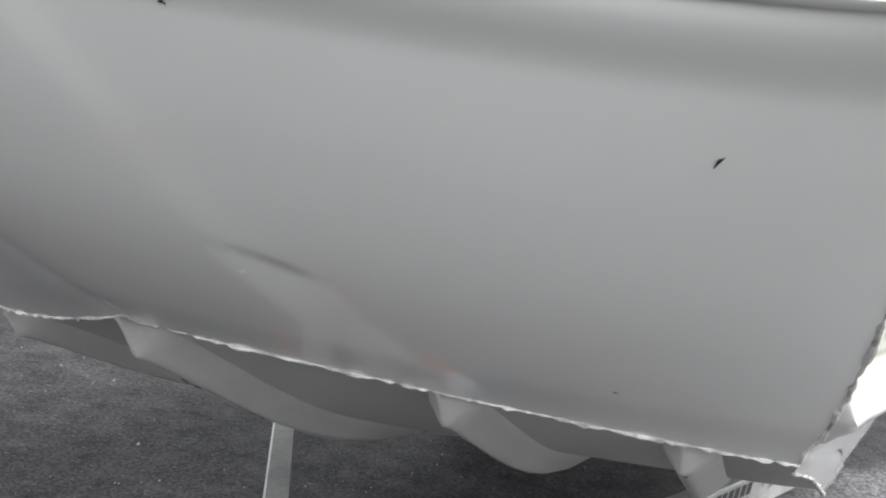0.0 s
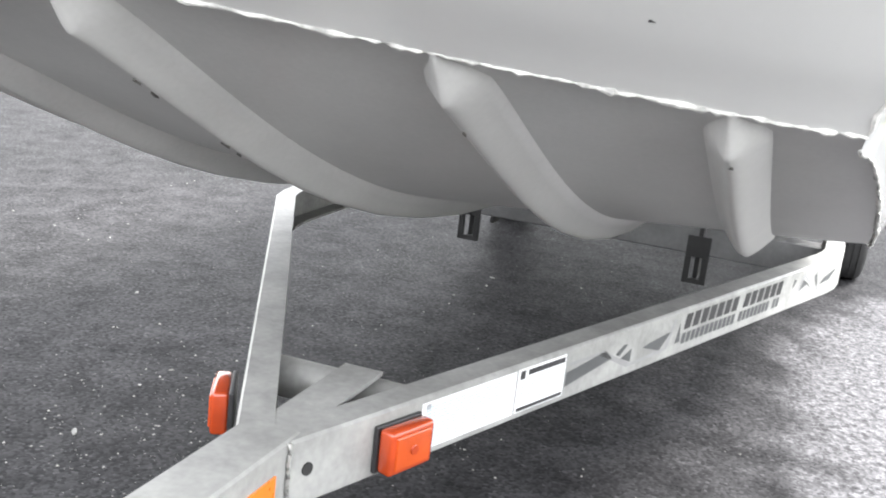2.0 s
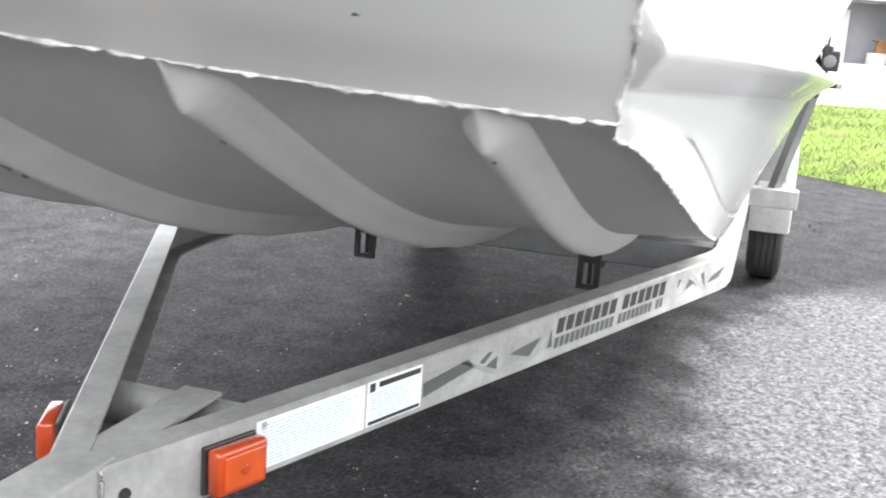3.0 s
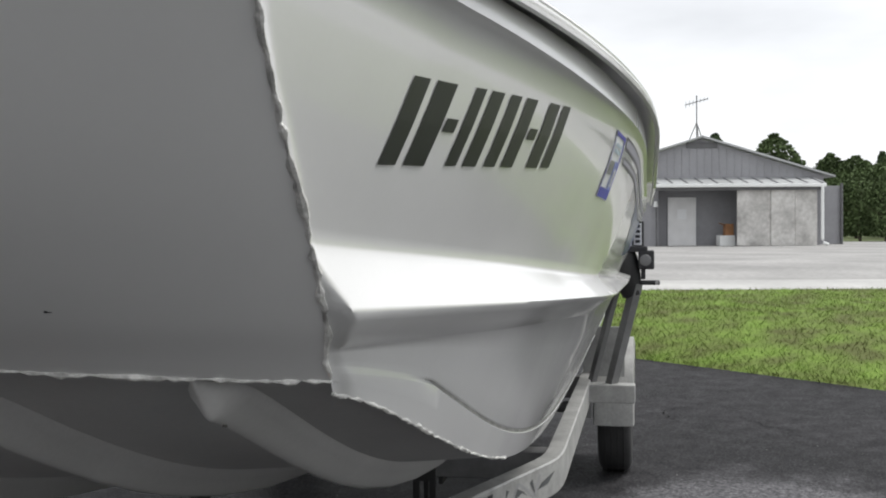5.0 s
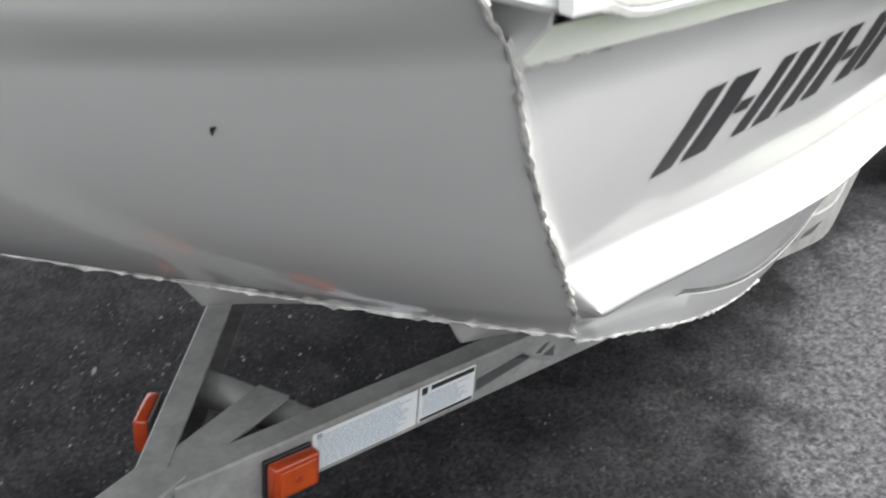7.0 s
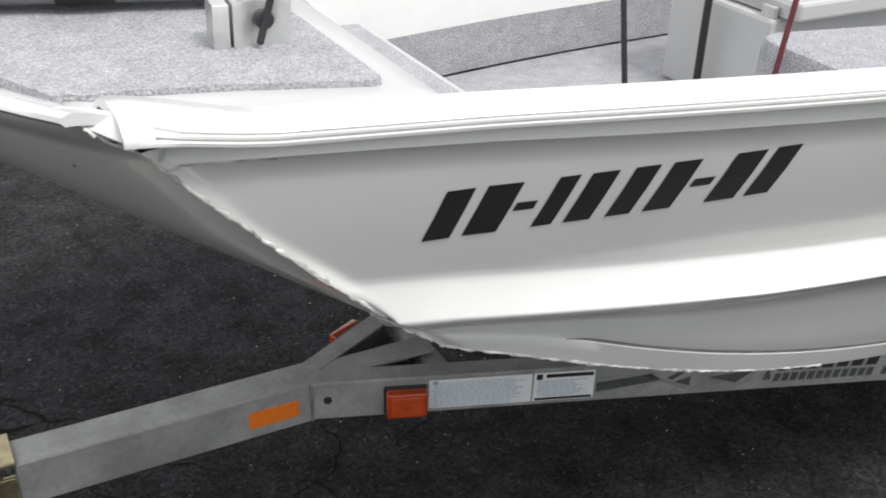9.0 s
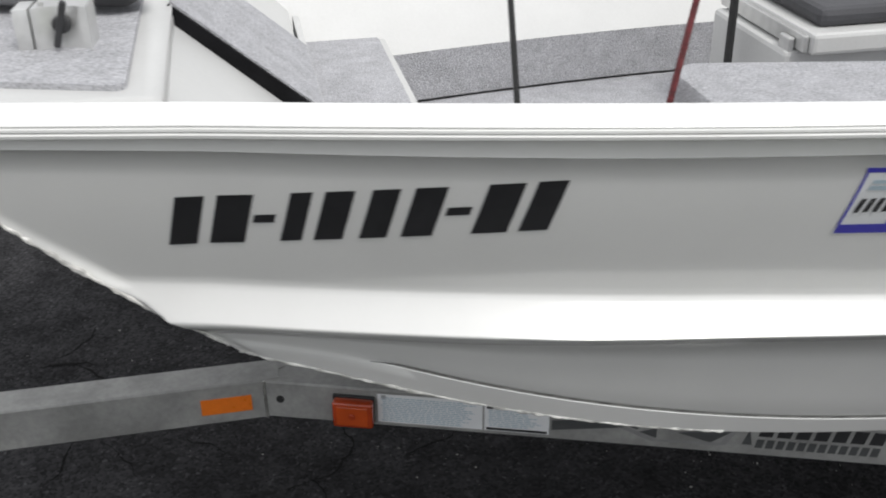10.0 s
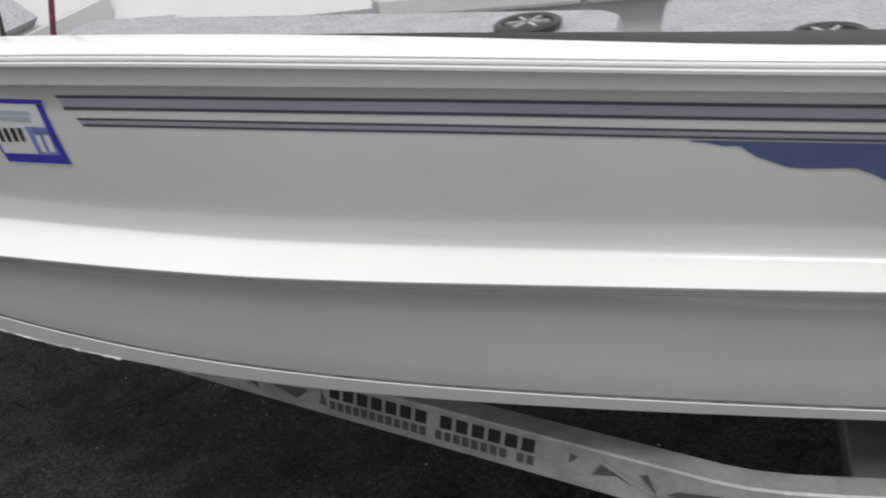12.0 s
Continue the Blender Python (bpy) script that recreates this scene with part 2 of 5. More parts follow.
def side_rows(x):
    """The topside's section at x, from under the cap down to the bottom edge: (y, z)."""
    b, zg, ct, cl = half_beam(x), sheer(x), chine_top(x), chine_low(x)
    lean = min(0.076, 0.047 + 0.042 * x)
    up = b + 0.026 - 0.012 * smooth01((x + 0.3) / 1.2)
    sb = b - lean
    p = max(0.013, min(0.042, 0.0175 + 0.055 * x))
    tuck = 0.020 * (1 - smooth01((x - 0.02) / 0.40))
    zb = keel_z(x, bottom_y(x))
    yb = bottom_y(x)
    cr = 0.005 * smooth01((x - 0.15) / 0.09)
    cz = zb + min(max(0.022, 0.054 - 0.014 * max(0, x)), 0.5 * max(0.004, cl - 0.037 - zb))
    top = zg - 0.036 + 0.015 * (1 - smooth01((x + 0.4) / 1.0))
    rows = [(up + 0.010, zg + 0.004), (up + 0.012, top + 0.006), (up, top)]
    for f in (0.16, 0.32, 0.48, 0.64, 0.78, 0.88, 0.95):
        rows.append((up + (sb - up) * f ** 1.3, top + (ct + 0.006 - top) * f))
    rows += [(sb, ct + 0.005), (sb + 0.03 * p, ct), (sb + 0.13 * p, ct + (cl - ct) * 0.13), (sb + 0.5 * p, (ct + cl) / 2), (sb + 0.86 * p, ct + (cl - ct) * 0.86),
             (sb + 0.96 * p, ct + (cl - ct) * 0.95), (sb + p, cl + 0.0005), (sb + 0.97 * p, cl - 0.003), (sb + 0.70 * p, cl - 0.0105), (sb + 0.30 * p - 0.5 * tuck, cl - 0.0225), (sb + 0.02 * p - 0.85 * tuck, cl - 0.0345), (sb - 0.004 - tuck, cl - 0.037)]
    y0, z0 = sb - 0.004 - tuck, cl - 0.037
    yc = yb + (y0 - yb) * max(0, cz - zb) / max(0.01, z0 - zb)
    for f in (0.25, 0.5, 0.75):
        rows.append((y0 + (yc - y0) * f, z0 + (cz + 0.005 - z0) * f))
    rows += [(yc, cz + 0.005), (yc - 0.2 * cr, cz + 0.0035), (yc - cr, cz + 0.001), (yc - 0.2 * cr, cz - 0.002), (yc, cz - 0.0035), ((yb + yc) / 2 + 0.001, (cz + zb) / 2), (yb, zb)]
    done = []
    for y, z in rows:
        w = 1 - smooth01((x - corner_x(z)) / (0.007 + 0.020 * min(1, abs(z - cl) / 0.06)))
        done.append((y + (corner_y(z) - y) * w, z))
    return done


N_ROWS = len(side_rows(0.5))
boat = thing("boat", "white fibreglass flat-bowed skiff resting on a galvanised trailer", "boat")


def side_point(k, u, sgn):
    """Row k of the topside, u from the raked bow corner to the stern."""
    x = -0.2
    for _ in range(12):
        x = corner_x(side_rows(x)[k][1])
    x = x + (STERN - x) * (u ** 2.0)
    y, z = side_rows(x)[k]
    return Vector((x, sgn * y, z))


for sgn, nm in ((-1, "hull_side"), (1, "hull_side")):
    bm = bmesh.new()
    us = [i / 96 for i in range(97)]
    g = [[bm.verts.new(side_point(k, u, sgn)) for k in range(N_ROWS)] for u in us]
    for i in range(96):
        for k in range(N_ROWS - 1):
            bm.faces.new((g[i][k], g[i + 1][k], g[i + 1][k + 1], g[i][k + 1]))
    part(nm, bm, GEL, boat, "glossy white gelcoat topside with a rounded chine", smooth=True, angle=55)


# flat transom that closes the stern
bm = bmesh.new()
tr = [[bm.verts.new((STERN + dx, sg * y * 0.998, z)) for y, z in side_rows(STERN)] for sg in (-1, 1) for dx in (0.0, -0.035)]
for a, b in ((0, 2), (1, 3)):
    for k in range(N_ROWS - 1):
        bm.faces.new((tr[a][k], tr[a][k + 1], tr[b][k + 1], tr[b][k]))
bm.faces.new((tr[0][0], tr[2][0], tr[3][0], tr[1][0]))
part("transom", bm, GEL, boat, "flat white transom")


def hull_y(x, z):
    """Half-breadth of the topside at (x, z)."""
    rows = side_rows(x)
    for (ya, za), (yb, zb) in zip(rows, rows[1:]):
        if za >= z >= zb:
            f = (za - z) / max(1e-6, za - zb)
            return ya + (yb - ya) * f
    return rows[0][0]


# bow panel: raked, swept back from the centre line
def corner_pt(f, sgn):
    """On the raked corner, f from the bottom (0) to the top (1)."""
    z = 0.914 + f * (1.330 - 0.914)
    return Vector((corner_x(z), sgn * corner_y(z), z))


def bow_point(u, v):
    """u across (-1 to 1), v from the lower edge (0) to the top edge (1)."""
    sgn = -1 if u < 0 else 1
    c = corner_pt(v, sgn)
    a = abs(u)
    y = c.y * a
    xc = c.x - bow_plan(c.y) + bow_plan(y)
    swell = 0.038 * math.sin(math.pi * v) * (1 - a ** 3)
    low = bow_low_z(sgn * 0.589 * a)
    z = low + v * (1.300 + 0.030 * a ** 4 - low)
    # shallow crease of an old knock
    along = (y + 0.190) / 0.023
    over = (z - 1.086 - 0.25 * (y + 0.190)) / 0.010
    dent = 0.008 * math.exp(-along * along) * (1 / (1 + math.exp(over * 3.0))) * math.exp(min(0, over) * 0.35) if abs(along) < 4 else 0
    roll = 0.016 * max(0, (v - 0.91) / 0.09) ** 2 * (1 - a ** 8)
    return Vector((xc - swell + dent + roll, y, z))


bow_us = [-1 + 2 * i / 160 for i in range(161)]
bm = bmesh.new()
grid_bm(bow_point, 0, 0, bm=bm, us=bow_us, vs=[j / 90 for j in range(91)])
bow = part("bow_panel", bm, GEL, boat, "glossy white raked bow panel with a shallow scar", smooth=True, angle=70)



def bow_chip(y, z, w, h, tilt):
    """A dark chip in the gelcoat of the bow panel."""
    best = min(((bow_point(u / 200, v / 120) - Vector((0, y, z))).yz.length, u, v) for u in range(-200, 1, 2) for v in range(0, 121, 2))
    u, v = best[1] / 200, best[2] / 120
    p = bow_point(u, v)
    du = (bow_point(u + 0.02, v) - p).normalized()
    dv = (bow_point(u, v + 0.02) - p).normalized()
    n = du.cross(dv).normalized()
    n = n if n.x < 0 else -n
    bm = bmesh.new()
    ring = []
    for k in range(12):
        a = 2 * math.pi * k / 12
        rr = 1 + 0.35 * math.sin(3 * a + y * 50)
        cx, cy = w * math.cos(a) * rr, h * math.sin(a) * rr
        ring.append(bm.verts.new(p + n * 0.0012 + du * (cx + tilt * cy) + dv * cy))
    bm.faces.new(ring)
    return part("gelcoat_chip", bm, VINYL, boat, "small dark chip in the bow gelcoat")


bow_chip(-0.491, 1.214, 0.0014, 0.0050, -0.5)
bow_chip(-0.20, 1.252, 0.002, 0.002, 0)
bow_chip(-0.42, 0.992, 0.003, 0.0016, 0)

# hull bottom with a swept-up bow
bm = bmesh.new()


def bottom_pt(u, v):
    a = abs(v)
    x0 = edge_bottom(v * 0.589)[0]
    x = x0 + (STERN - x0) * (u ** 1.7)
    y = v * bottom_y(x)
    return Vector((x, y, keel_z(x, y)))


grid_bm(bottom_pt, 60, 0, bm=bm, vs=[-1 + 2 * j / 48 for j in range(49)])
part("hull_bottom", bm, GEL_SHADED, boat, "grey-white gelcoat hull bottom, toned down for shade", smooth=True, angle=60)


def runner(yc):
    """A lengthwise runner under the hull: pinched nose at the bow edge, steep inner flank, broad rounded outer flank."""
    x0 = edge_bottom(yc)[0]
    rings = []
    ds = [0.0, 0.008, 0.016, 0.024, 0.030, 0.034, 0.038, 0.044, 0.055, 0.075, 0.10, 0.14, 0.2, 0.28, 0.36, 0.46, 0.56, 0.72, 0.9, 1.1, 1.4, 1.8, 2.4, 3.2, STERN - x0 - 0.05]
    flip = 1 if yc < 0.1 else -1
    sec = [(-1.0 + 0.125 * k) for k in range(9)] + [0.10, 0.22, 0.36, 0.50, 0.64, 0.78]
    for d in ds:
        x = x0 + 0.006 + d
        grow = min(1, d / 0.034)
        h = 0.035 * grow * (1 + 0.12 * smooth01((d - 0.06) / 0.5)) + 0.0005
        w = 0.006 + 0.031 * smooth01(d / 0.06)
        ring = []
        for sy in sec:
            a = abs(sy) / (1.0 if sy < 0 else 0.78)
            hz = 0.55 * (0.5 + 0.5 * math.cos(math.pi * a)) + 0.45 * math.sqrt(max(0.0, 1 - a * a))
            if sy > 0:
                hz = 0.6 * hz + 0.4 * (1 - a)
            y = yc + sy * w * flip
            z = keel_z(x, y) - hz * h + (0.006 if a > 0.99 else 0)
            ring.append(Vector((x + 0.15 * hz * h, y, z)))
        ring.append(Vector((x, yc, keel_z(x, yc) + 0.01)))
        rings.append(ring)
    return sweep_bm(rings)


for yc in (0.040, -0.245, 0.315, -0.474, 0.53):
    part("runner", runner(yc), GEL_SHADED, boat, smooth=True, angle=50)


SCUFF = mat("dark_scuff", (0.10, 0.095, 0.085), 0.8, var=0.5, scale=60)


def scuff(yc, d, w, h):
    """A dark worn spot on a runner's ridge."""
    x = edge_bottom(yc)[0] + d
    z = keel_z(x, yc) - 0.035 * (1 + 0.12 * smooth01((d - 0.06) / 0.5)) + 0.0012
    bm = bmesh.new()
    slope = (keel_z(x + 0.02, yc) - keel_z(x - 0.02, yc)) / 0.04
    ring = []
    for k in range(10):
        a = 2 * math.pi * k / 10
        rr = 1 + 0.4 * math.sin(3 * a + d * 60)
        dx = w * math.cos(a) * rr
        ring.append((dx, h * math.sin(a) * rr))
    lo = [bm.verts.new((x + dx, yc + dy, z + slope * dx)) for dx, dy in ring]
    hi = [bm.verts.new((x + dx * 0.9, yc + dy * 0.9, z + slope * dx + 0.006)) for dx, dy in ring]
    bm.faces.new(lo)
    for k in range(10):
        bm.faces.new((lo[k], lo[(k + 1) % 10], hi[(k + 1) % 10], hi[k]))
    part("scuff", bm, SCUFF, boat, "dark worn spot on a runner")


for yc, d, w, h in ((0.042, 0.14, 0.006, 0.0018), (0.043, 0.17, 0.005, 0.0015), (0.041, 0.30, 0.009, 0.002), (0.043, 0.33, 0.004, 0.0012), (-0.243, 0.12, 0.004, 0.0014), (-0.478, 0.07, 0.004, 0.002)):
    scuff(yc, d, w, h)


def seam(pts, r, parent, seed):
    """A rough bead of resin with chips."""
    rnd = random.Random(seed)
    fine = []
    for a, b in zip(pts, pts[1:]):
        n = max(1, int((b - a).length / 0.006))
        fine += [a.lerp(b, i / n) for i in range(n)]
    fine.append(pts[-1])
    radii = [r * (0.25 + 1.2 * max(0, noise.noise(p * 75 + Vector((seed, 0, 0)))) + 0.6 * max(0, noise.noise(p * 22)) + 0.5 * rnd.random()) for p in fine]
    fine = [p + 0.35 * r * Vector((rnd.uniform(-1, 1), rnd.uniform(-1, 1), rnd.uniform(-1, 1))) for p in fine]
    return part("seam", tube_bm(fine, r, seg=7, radii=radii), SEAM, parent, "chipped pale resin seam", smooth=True)


for sgn, sd in ((-1, 3), (1, 5)):
    seam([corner_pt(i / 40, sgn) for i in range(40)], 0.0034, boat, sd)
seam([bow_point(-1 + 2 * i / 100, 0.0) for i in range(101)], 0.0032, boat, 9)
for sgn, sd in ((-1, 23), (1, 25)):
    seam([bow_point(sgn * 0.965, 1.0), bow_point(sgn * 0.995, 1.0), Vector((-0.438, sgn * 0.645, 1.322)), Vector((-0.428, sgn * 0.649, 1.310))], 0.0034, boat, sd + 7)
    seam([side_point(2, 0.155 * i / 20, sgn) for i in range(21)], 0.0024, boat, sd)
for sgn, sd in ((-1, 13), (1, 15)):
    seam([side_point(N_ROWS - 1, (i / 60) * 0.40, sgn) for i in range(61)], 0.0026, boat, sd)


# gunwale cap: a rolled lip, open at its bow end
def cap_ring(x, sgn):
    bow_rise = smooth01((-0.24 - x) / 0.17)
    curl = smooth01((-0.345 - x) / 0.063)
    b, zg = half_beam(x) + 0.010 * bow_rise, sheer(x) + 0.028 * bow_rise - 0.006 * smooth01((x - 0.9) / 1.0)
    o = b + 0.052 + 0.030 * bow_rise
    c = b + cap_in(x)
    e = bow_rise
    sec = [(c - 0.055 * e, zg + 0.012 - 0.023 * e), (c - 0.030 * e, zg + 0.020 - 0.011 * e), (c + 0.005, zg + 0.026), (b + 0.030, zg + 0.0265), (o - 0.012, zg + 0.025), (o - 0.004, zg + 0.021),
           (o - 0.001, zg + 0.017), (o - 0.003, zg + 0.0145), (o, zg + 0.013), (o, zg + 0.010), (o - 0.003, zg + 0.008), (o + 0.001, zg + 0.006), (o, zg + 0.002),
           (o - 0.006, zg + 0.001), (o - 0.007, zg + 0.007), (o - 0.010, zg + 0.016), (o - 0.018, zg + 0.020), (c + 0.006 - 0.024 * e, zg + 0.021 - 0.014 * e), (c + 0.004 - 0.054 * e, zg + 0.012 - 0.026 * e)]
    for k in range(4, 17):
        a = radians(78 - 88 * (k - 4) / 8 if k < 13 else -8 + 82 * (k - 13) / 3)
        r = 0.036 if k < 13 else 0.029
        y, z = sec[k]
        sec[k] = (y + (o - 0.036 + r * math.cos(a) - y) * curl, z + (zg + 0.004 + 0.62 * r * math.sin(a) - z) * curl)
    return [Vector((x, sgn * y, z)) for y, z in sec]


CAP_X = -0.408
for sgn in (-1, 1):
    xs = [CAP_X + (STERN - CAP_X) * (i / 60) ** 1.5 for i in range(61)]
    part("gunwale_cap", sweep_bm([cap_ring(x, sgn) for x in xs]), GEL, boat, "bright white ribbed gunwale cap", smooth=True, angle=35)
# rounded lip over the bow panel
rings = []
for i in range(61):
    u = -1 + 2 * i / 60
    p = bow_point(u, 1.0)
    rings.append([p + Vector((dx, 0, dz)) for dx, dz in ((0.004, -0.006), (-0.006, -0.006), (-0.011, -0.001), (-0.009, 0.004), (-0.001, 0.007), (0.02, 0.005), (0.055, -0.006), (0.085, -0.022), (0.085, -0.030), (0.02, -0.008))])
part("bow_cap", sweep_bm(rings), GEL, boat, "rounded white lip over the bow panel", smooth=True, angle=50)

# the plate that joins the bow lip to the rolled caps, open underneath
for sgn in (-1, 1):
    rings = []
    for k in range(11):
        f = k / 10
        x = -0.456 + (CAP_X + 0.030 + 0.456) * f
        outer = 0.632 + (half_beam(CAP_X) + 0.092 - 0.632) * smooth01(f * 1.1)
        z = 1.331 + (sheer(CAP_X) + 0.0545 - 1.331) * f
        d = 0.016 * smooth01(f * 1.2)
        rings.append([Vector((x, sgn * (outer + dy), zz)) for dy, zz in (
            (-0.14, 1.286), (-0.13, 1.292), (-0.09, 1.305), (-0.055, 1.320), (-0.032, z - 0.002), (-0.018, z - 0.002 - 0.2 * d), (-0.006, z - 0.005 - 0.6 * d),
            (0.0, z - 0.009 - d), (-0.004, z - 0.012 - d), (-0.012, z - 0.009 - 0.6 * d), (-0.024, z - 0.007 - 0.2 * d), (-0.055, 1.312), (-0.13, 1.284))])
    part("bow_rim", sweep_bm(rings), GEL, boat, "white rolled rim at the bow corner", smooth=True, angle=50)

# wall inside the open end of each cap
for sgn in (-1, 1):
    bm = bmesh.new()
    ring = [(0.596, 1.266), (0.640, 1.266), (0.658, 1.290), (0.662, 1.316), (0.604, 1.316)]
    sweep_bm([[Vector((x, sgn * y, z)) for y, z in ring] for x in (-0.368, -0.362)], bm)
    part("cap_end_wall", bm, GEL, boat, "white wall inside the hollow cap end")

# shade in the crease of the lower side, drawn as a thin dark strip
CREASE_SHADE = mat("crease_shade", (0.19, 0.19, 0.18), 0.7, var=0.4, scale=30)
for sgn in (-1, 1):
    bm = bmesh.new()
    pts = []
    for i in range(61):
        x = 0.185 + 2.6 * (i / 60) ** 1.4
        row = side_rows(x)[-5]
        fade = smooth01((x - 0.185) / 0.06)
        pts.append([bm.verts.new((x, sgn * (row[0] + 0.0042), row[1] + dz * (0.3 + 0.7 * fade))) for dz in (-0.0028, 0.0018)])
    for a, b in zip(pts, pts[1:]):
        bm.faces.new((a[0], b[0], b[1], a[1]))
    part("crease_line", bm, CREASE_SHADE, boat, "dark strip drawn as shade in the moulded crease")

# ---------------------------------------------------------------- inside of the boat
DECK_AFT = -0.045
bm = bmesh.new()


def deck_pt(u, v):
    """Bow deck between the caps: u aft, v across."""
    xa = DECK_AFT
    yb = half_beam(xa) - 0.004
    a = abs(v)
    front = bow_point(v * 0.995, 1.0) + Vector((0.075, 0, -0.020))
    aft = Vector((xa, v * yb, 1.290))
    p = front.lerp(aft, u)
    lim = half_beam(p.x) - 0.004
    p.y = max(-lim, min(lim, p.y))
    p.z = min(p.z, 1.290)
    return p


grid_bm(deck_pt, 14, 0, bm=bm, vs=[-1 + 2 * j / 30 for j in range(31)])
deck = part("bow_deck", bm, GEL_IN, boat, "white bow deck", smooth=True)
thicken(deck, 0.008, -1)

# carpet pad on the bow deck
bm = bmesh.new()
front = [bow_point(v, 1.0) for v in [-0.79 + 1.58 * j / 20 for j in range(21)]]
pad = [(p.x + 0.068, p.y) for p in front]
side = [(-0.424, 0.513), (-0.405, 0.522), (-0.349, 0.527), (-0.262, 0.548), (-0.103, 0.598), (-0.093, 0.596), (-0.089, 0.586)]
pad += side + [(x, -y) for x, y in reversed(side)]
lo = [bm.verts.new((x, y, 1.290)) for x, y in pad]
hi = [bm.verts.new((x, y, 1.3060)) for x, y in pad]
bm.faces.new(hi)
for i in range(len(pad)):
    j = (i + 1) % len(pad)
    bm.faces.new((lo[i], lo[j], hi[j], hi[i]))
part("deck_carpet", bm, CARPET, boat, "speckled grey marine carpet")

# bulkhead, steps, floor and liner
def liner_y(x, z):
    return half_beam(x) + cap_in(x) - 0.002 - (1.28 - z) * 0.93


FLOOR_Z = 0.87
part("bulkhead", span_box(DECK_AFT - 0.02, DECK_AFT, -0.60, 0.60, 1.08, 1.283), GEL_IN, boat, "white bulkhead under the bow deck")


def ramp(x0, z0, x1, z1, y0, y1, t):
    d = Vector((x1 - x0, 0, z1 - z0))
    n = Vector((d.z, 0, -d.x)).normalized() * t
    rings = []
    for y in (y0, y1):
        a, b = Vector((x0, y, z0)), Vector((x1, y, z1))
        rings.append([a, b, b + n, a + n])
    return sweep_bm(rings)


part("ramp_carpet", ramp(-0.046, 1.302, 0.180, 1.106, -0.205, 0.165, 0.030), CARPET, boat, "grey carpeted sloping hatch behind the bow deck")
part("ramp_edge", ramp(-0.050, 1.300, 0.178, 1.104, -0.215, -0.205, 0.036), HATCH_BLACK, boat, "black edge of the sloping hatch")
part("side_slope", ramp(DECK_AFT, 1.268, 0.166, 1.080, -0.62, -0.213, 0.010), GEL_IN, boat, "white sloping liner beside the hatch")
part("side_slope", ramp(DECK_AFT, 1.268, 0.166, 1.080, -0.213, 0.60, 0.010), GEL_IN, boat, "white sloping liner under the hatch")
part("step_riser", span_box(0.172, 0.186, -0.50, 0.47, 0.985, 1.082, 0.002), GEL_IN, boat, "white step riser")
part("step_carpet", span_box(0.186, 0.366, -0.46, 0.475, 0.985, 1.020, 0.006), CARPET, boat, "grey carpeted step")
part("step_riser", span_box(0.362, 0.378, -0.45, 0.47, FLOOR_Z, 1.016, 0.002), GEL_IN, boat, "white step riser")
bm = bmesh.new()
grid_bm(lambda u, v: Vector((0.37 + 4.11 * u, v * (liner_y(0.37 + 4.11 * u, FLOOR_Z) + 0.048), FLOOR_Z)), 20, 0, bm=bm, vs=[-1, -0.5, 0, 0.5, 1])
part("cockpit_floor", bm, CARPET, boat, "grey carpeted cockpit floor")
for sgn in (-1, 1):
    bm = bmesh.new()
    grid_bm(lambda u, v: Vector((-0.02 + 4.5 * u, sgn * liner_y(-0.02 + 4.5 * u, 0.93 + (sheer(-0.02 + 4.5 * u) + 0.018 - 0.93) * v), 0.93 + (sheer(-0.02 + 4.5 * u) + 0.018 - 0.93) * v)), 40, 6, bm=bm)
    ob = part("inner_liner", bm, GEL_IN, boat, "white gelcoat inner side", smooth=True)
    bm = bmesh.new()
    grid_bm(lambda u, v: Vector((0.38 + 4.04 * u, sgn * (liner_y(0.38 + 4.04 * u, 0.93) - 0.004), FLOOR_Z + 0.004 + (0.985 - FLOOR_Z) * v)), 30, 2, bm=bm)
    part("side_carpet", bm, CARPET, boat, "grey carpet strip along the floor")


def box_top(x):
    """Height of the carpeted side deck, which falls a little aft."""
    return 1.212 - 0.036 * smooth01((x - 0.7) / 0.9)


def side_box(x0, x1):
    """A carpeted box along the port side, with a rounded nose."""
    bm = bmesh.new()
    rings = []
    for lift, inset in ((None, 0.0), (-0.022, 0.0), (-0.006, 0.006), (0.0, 0.02)):
        ring = []
        for cx, cy, a0 in ((x0 + 0.05, -0.445, 180), (x1 - 0.05, -0.50, 90)):
            for k in range(7):
                a = radians(a0 - 15 * k)
                ring.append((cx + (0.05 - inset) * math.cos(a), cy + (0.05 - inset) * math.sin(a)))
        ring = [Vector((x, y, FLOOR_Z if lift is None else lift + box_top(x))) for x, y in ring]
        for x in (x1 - inset, (x0 + x1) / 2, x0 + inset):
            z = FLOOR_Z if lift is None else lift + box_top(x)
            ring.append(Vector((x, min(-0.42, -liner_y(x, z) - 0.02), z)))
        rings.append(ring)
    return sweep_bm(rings, bm)


part("side_box", side_box(0.685, 1.60), CARPET, boat, "grey carpeted box along the side deck", smooth=True, angle=35)
part("side_box", side_box(1.65, 2.9), CARPET, boat, "grey carpeted box along the side deck", smooth=True, angle=35)


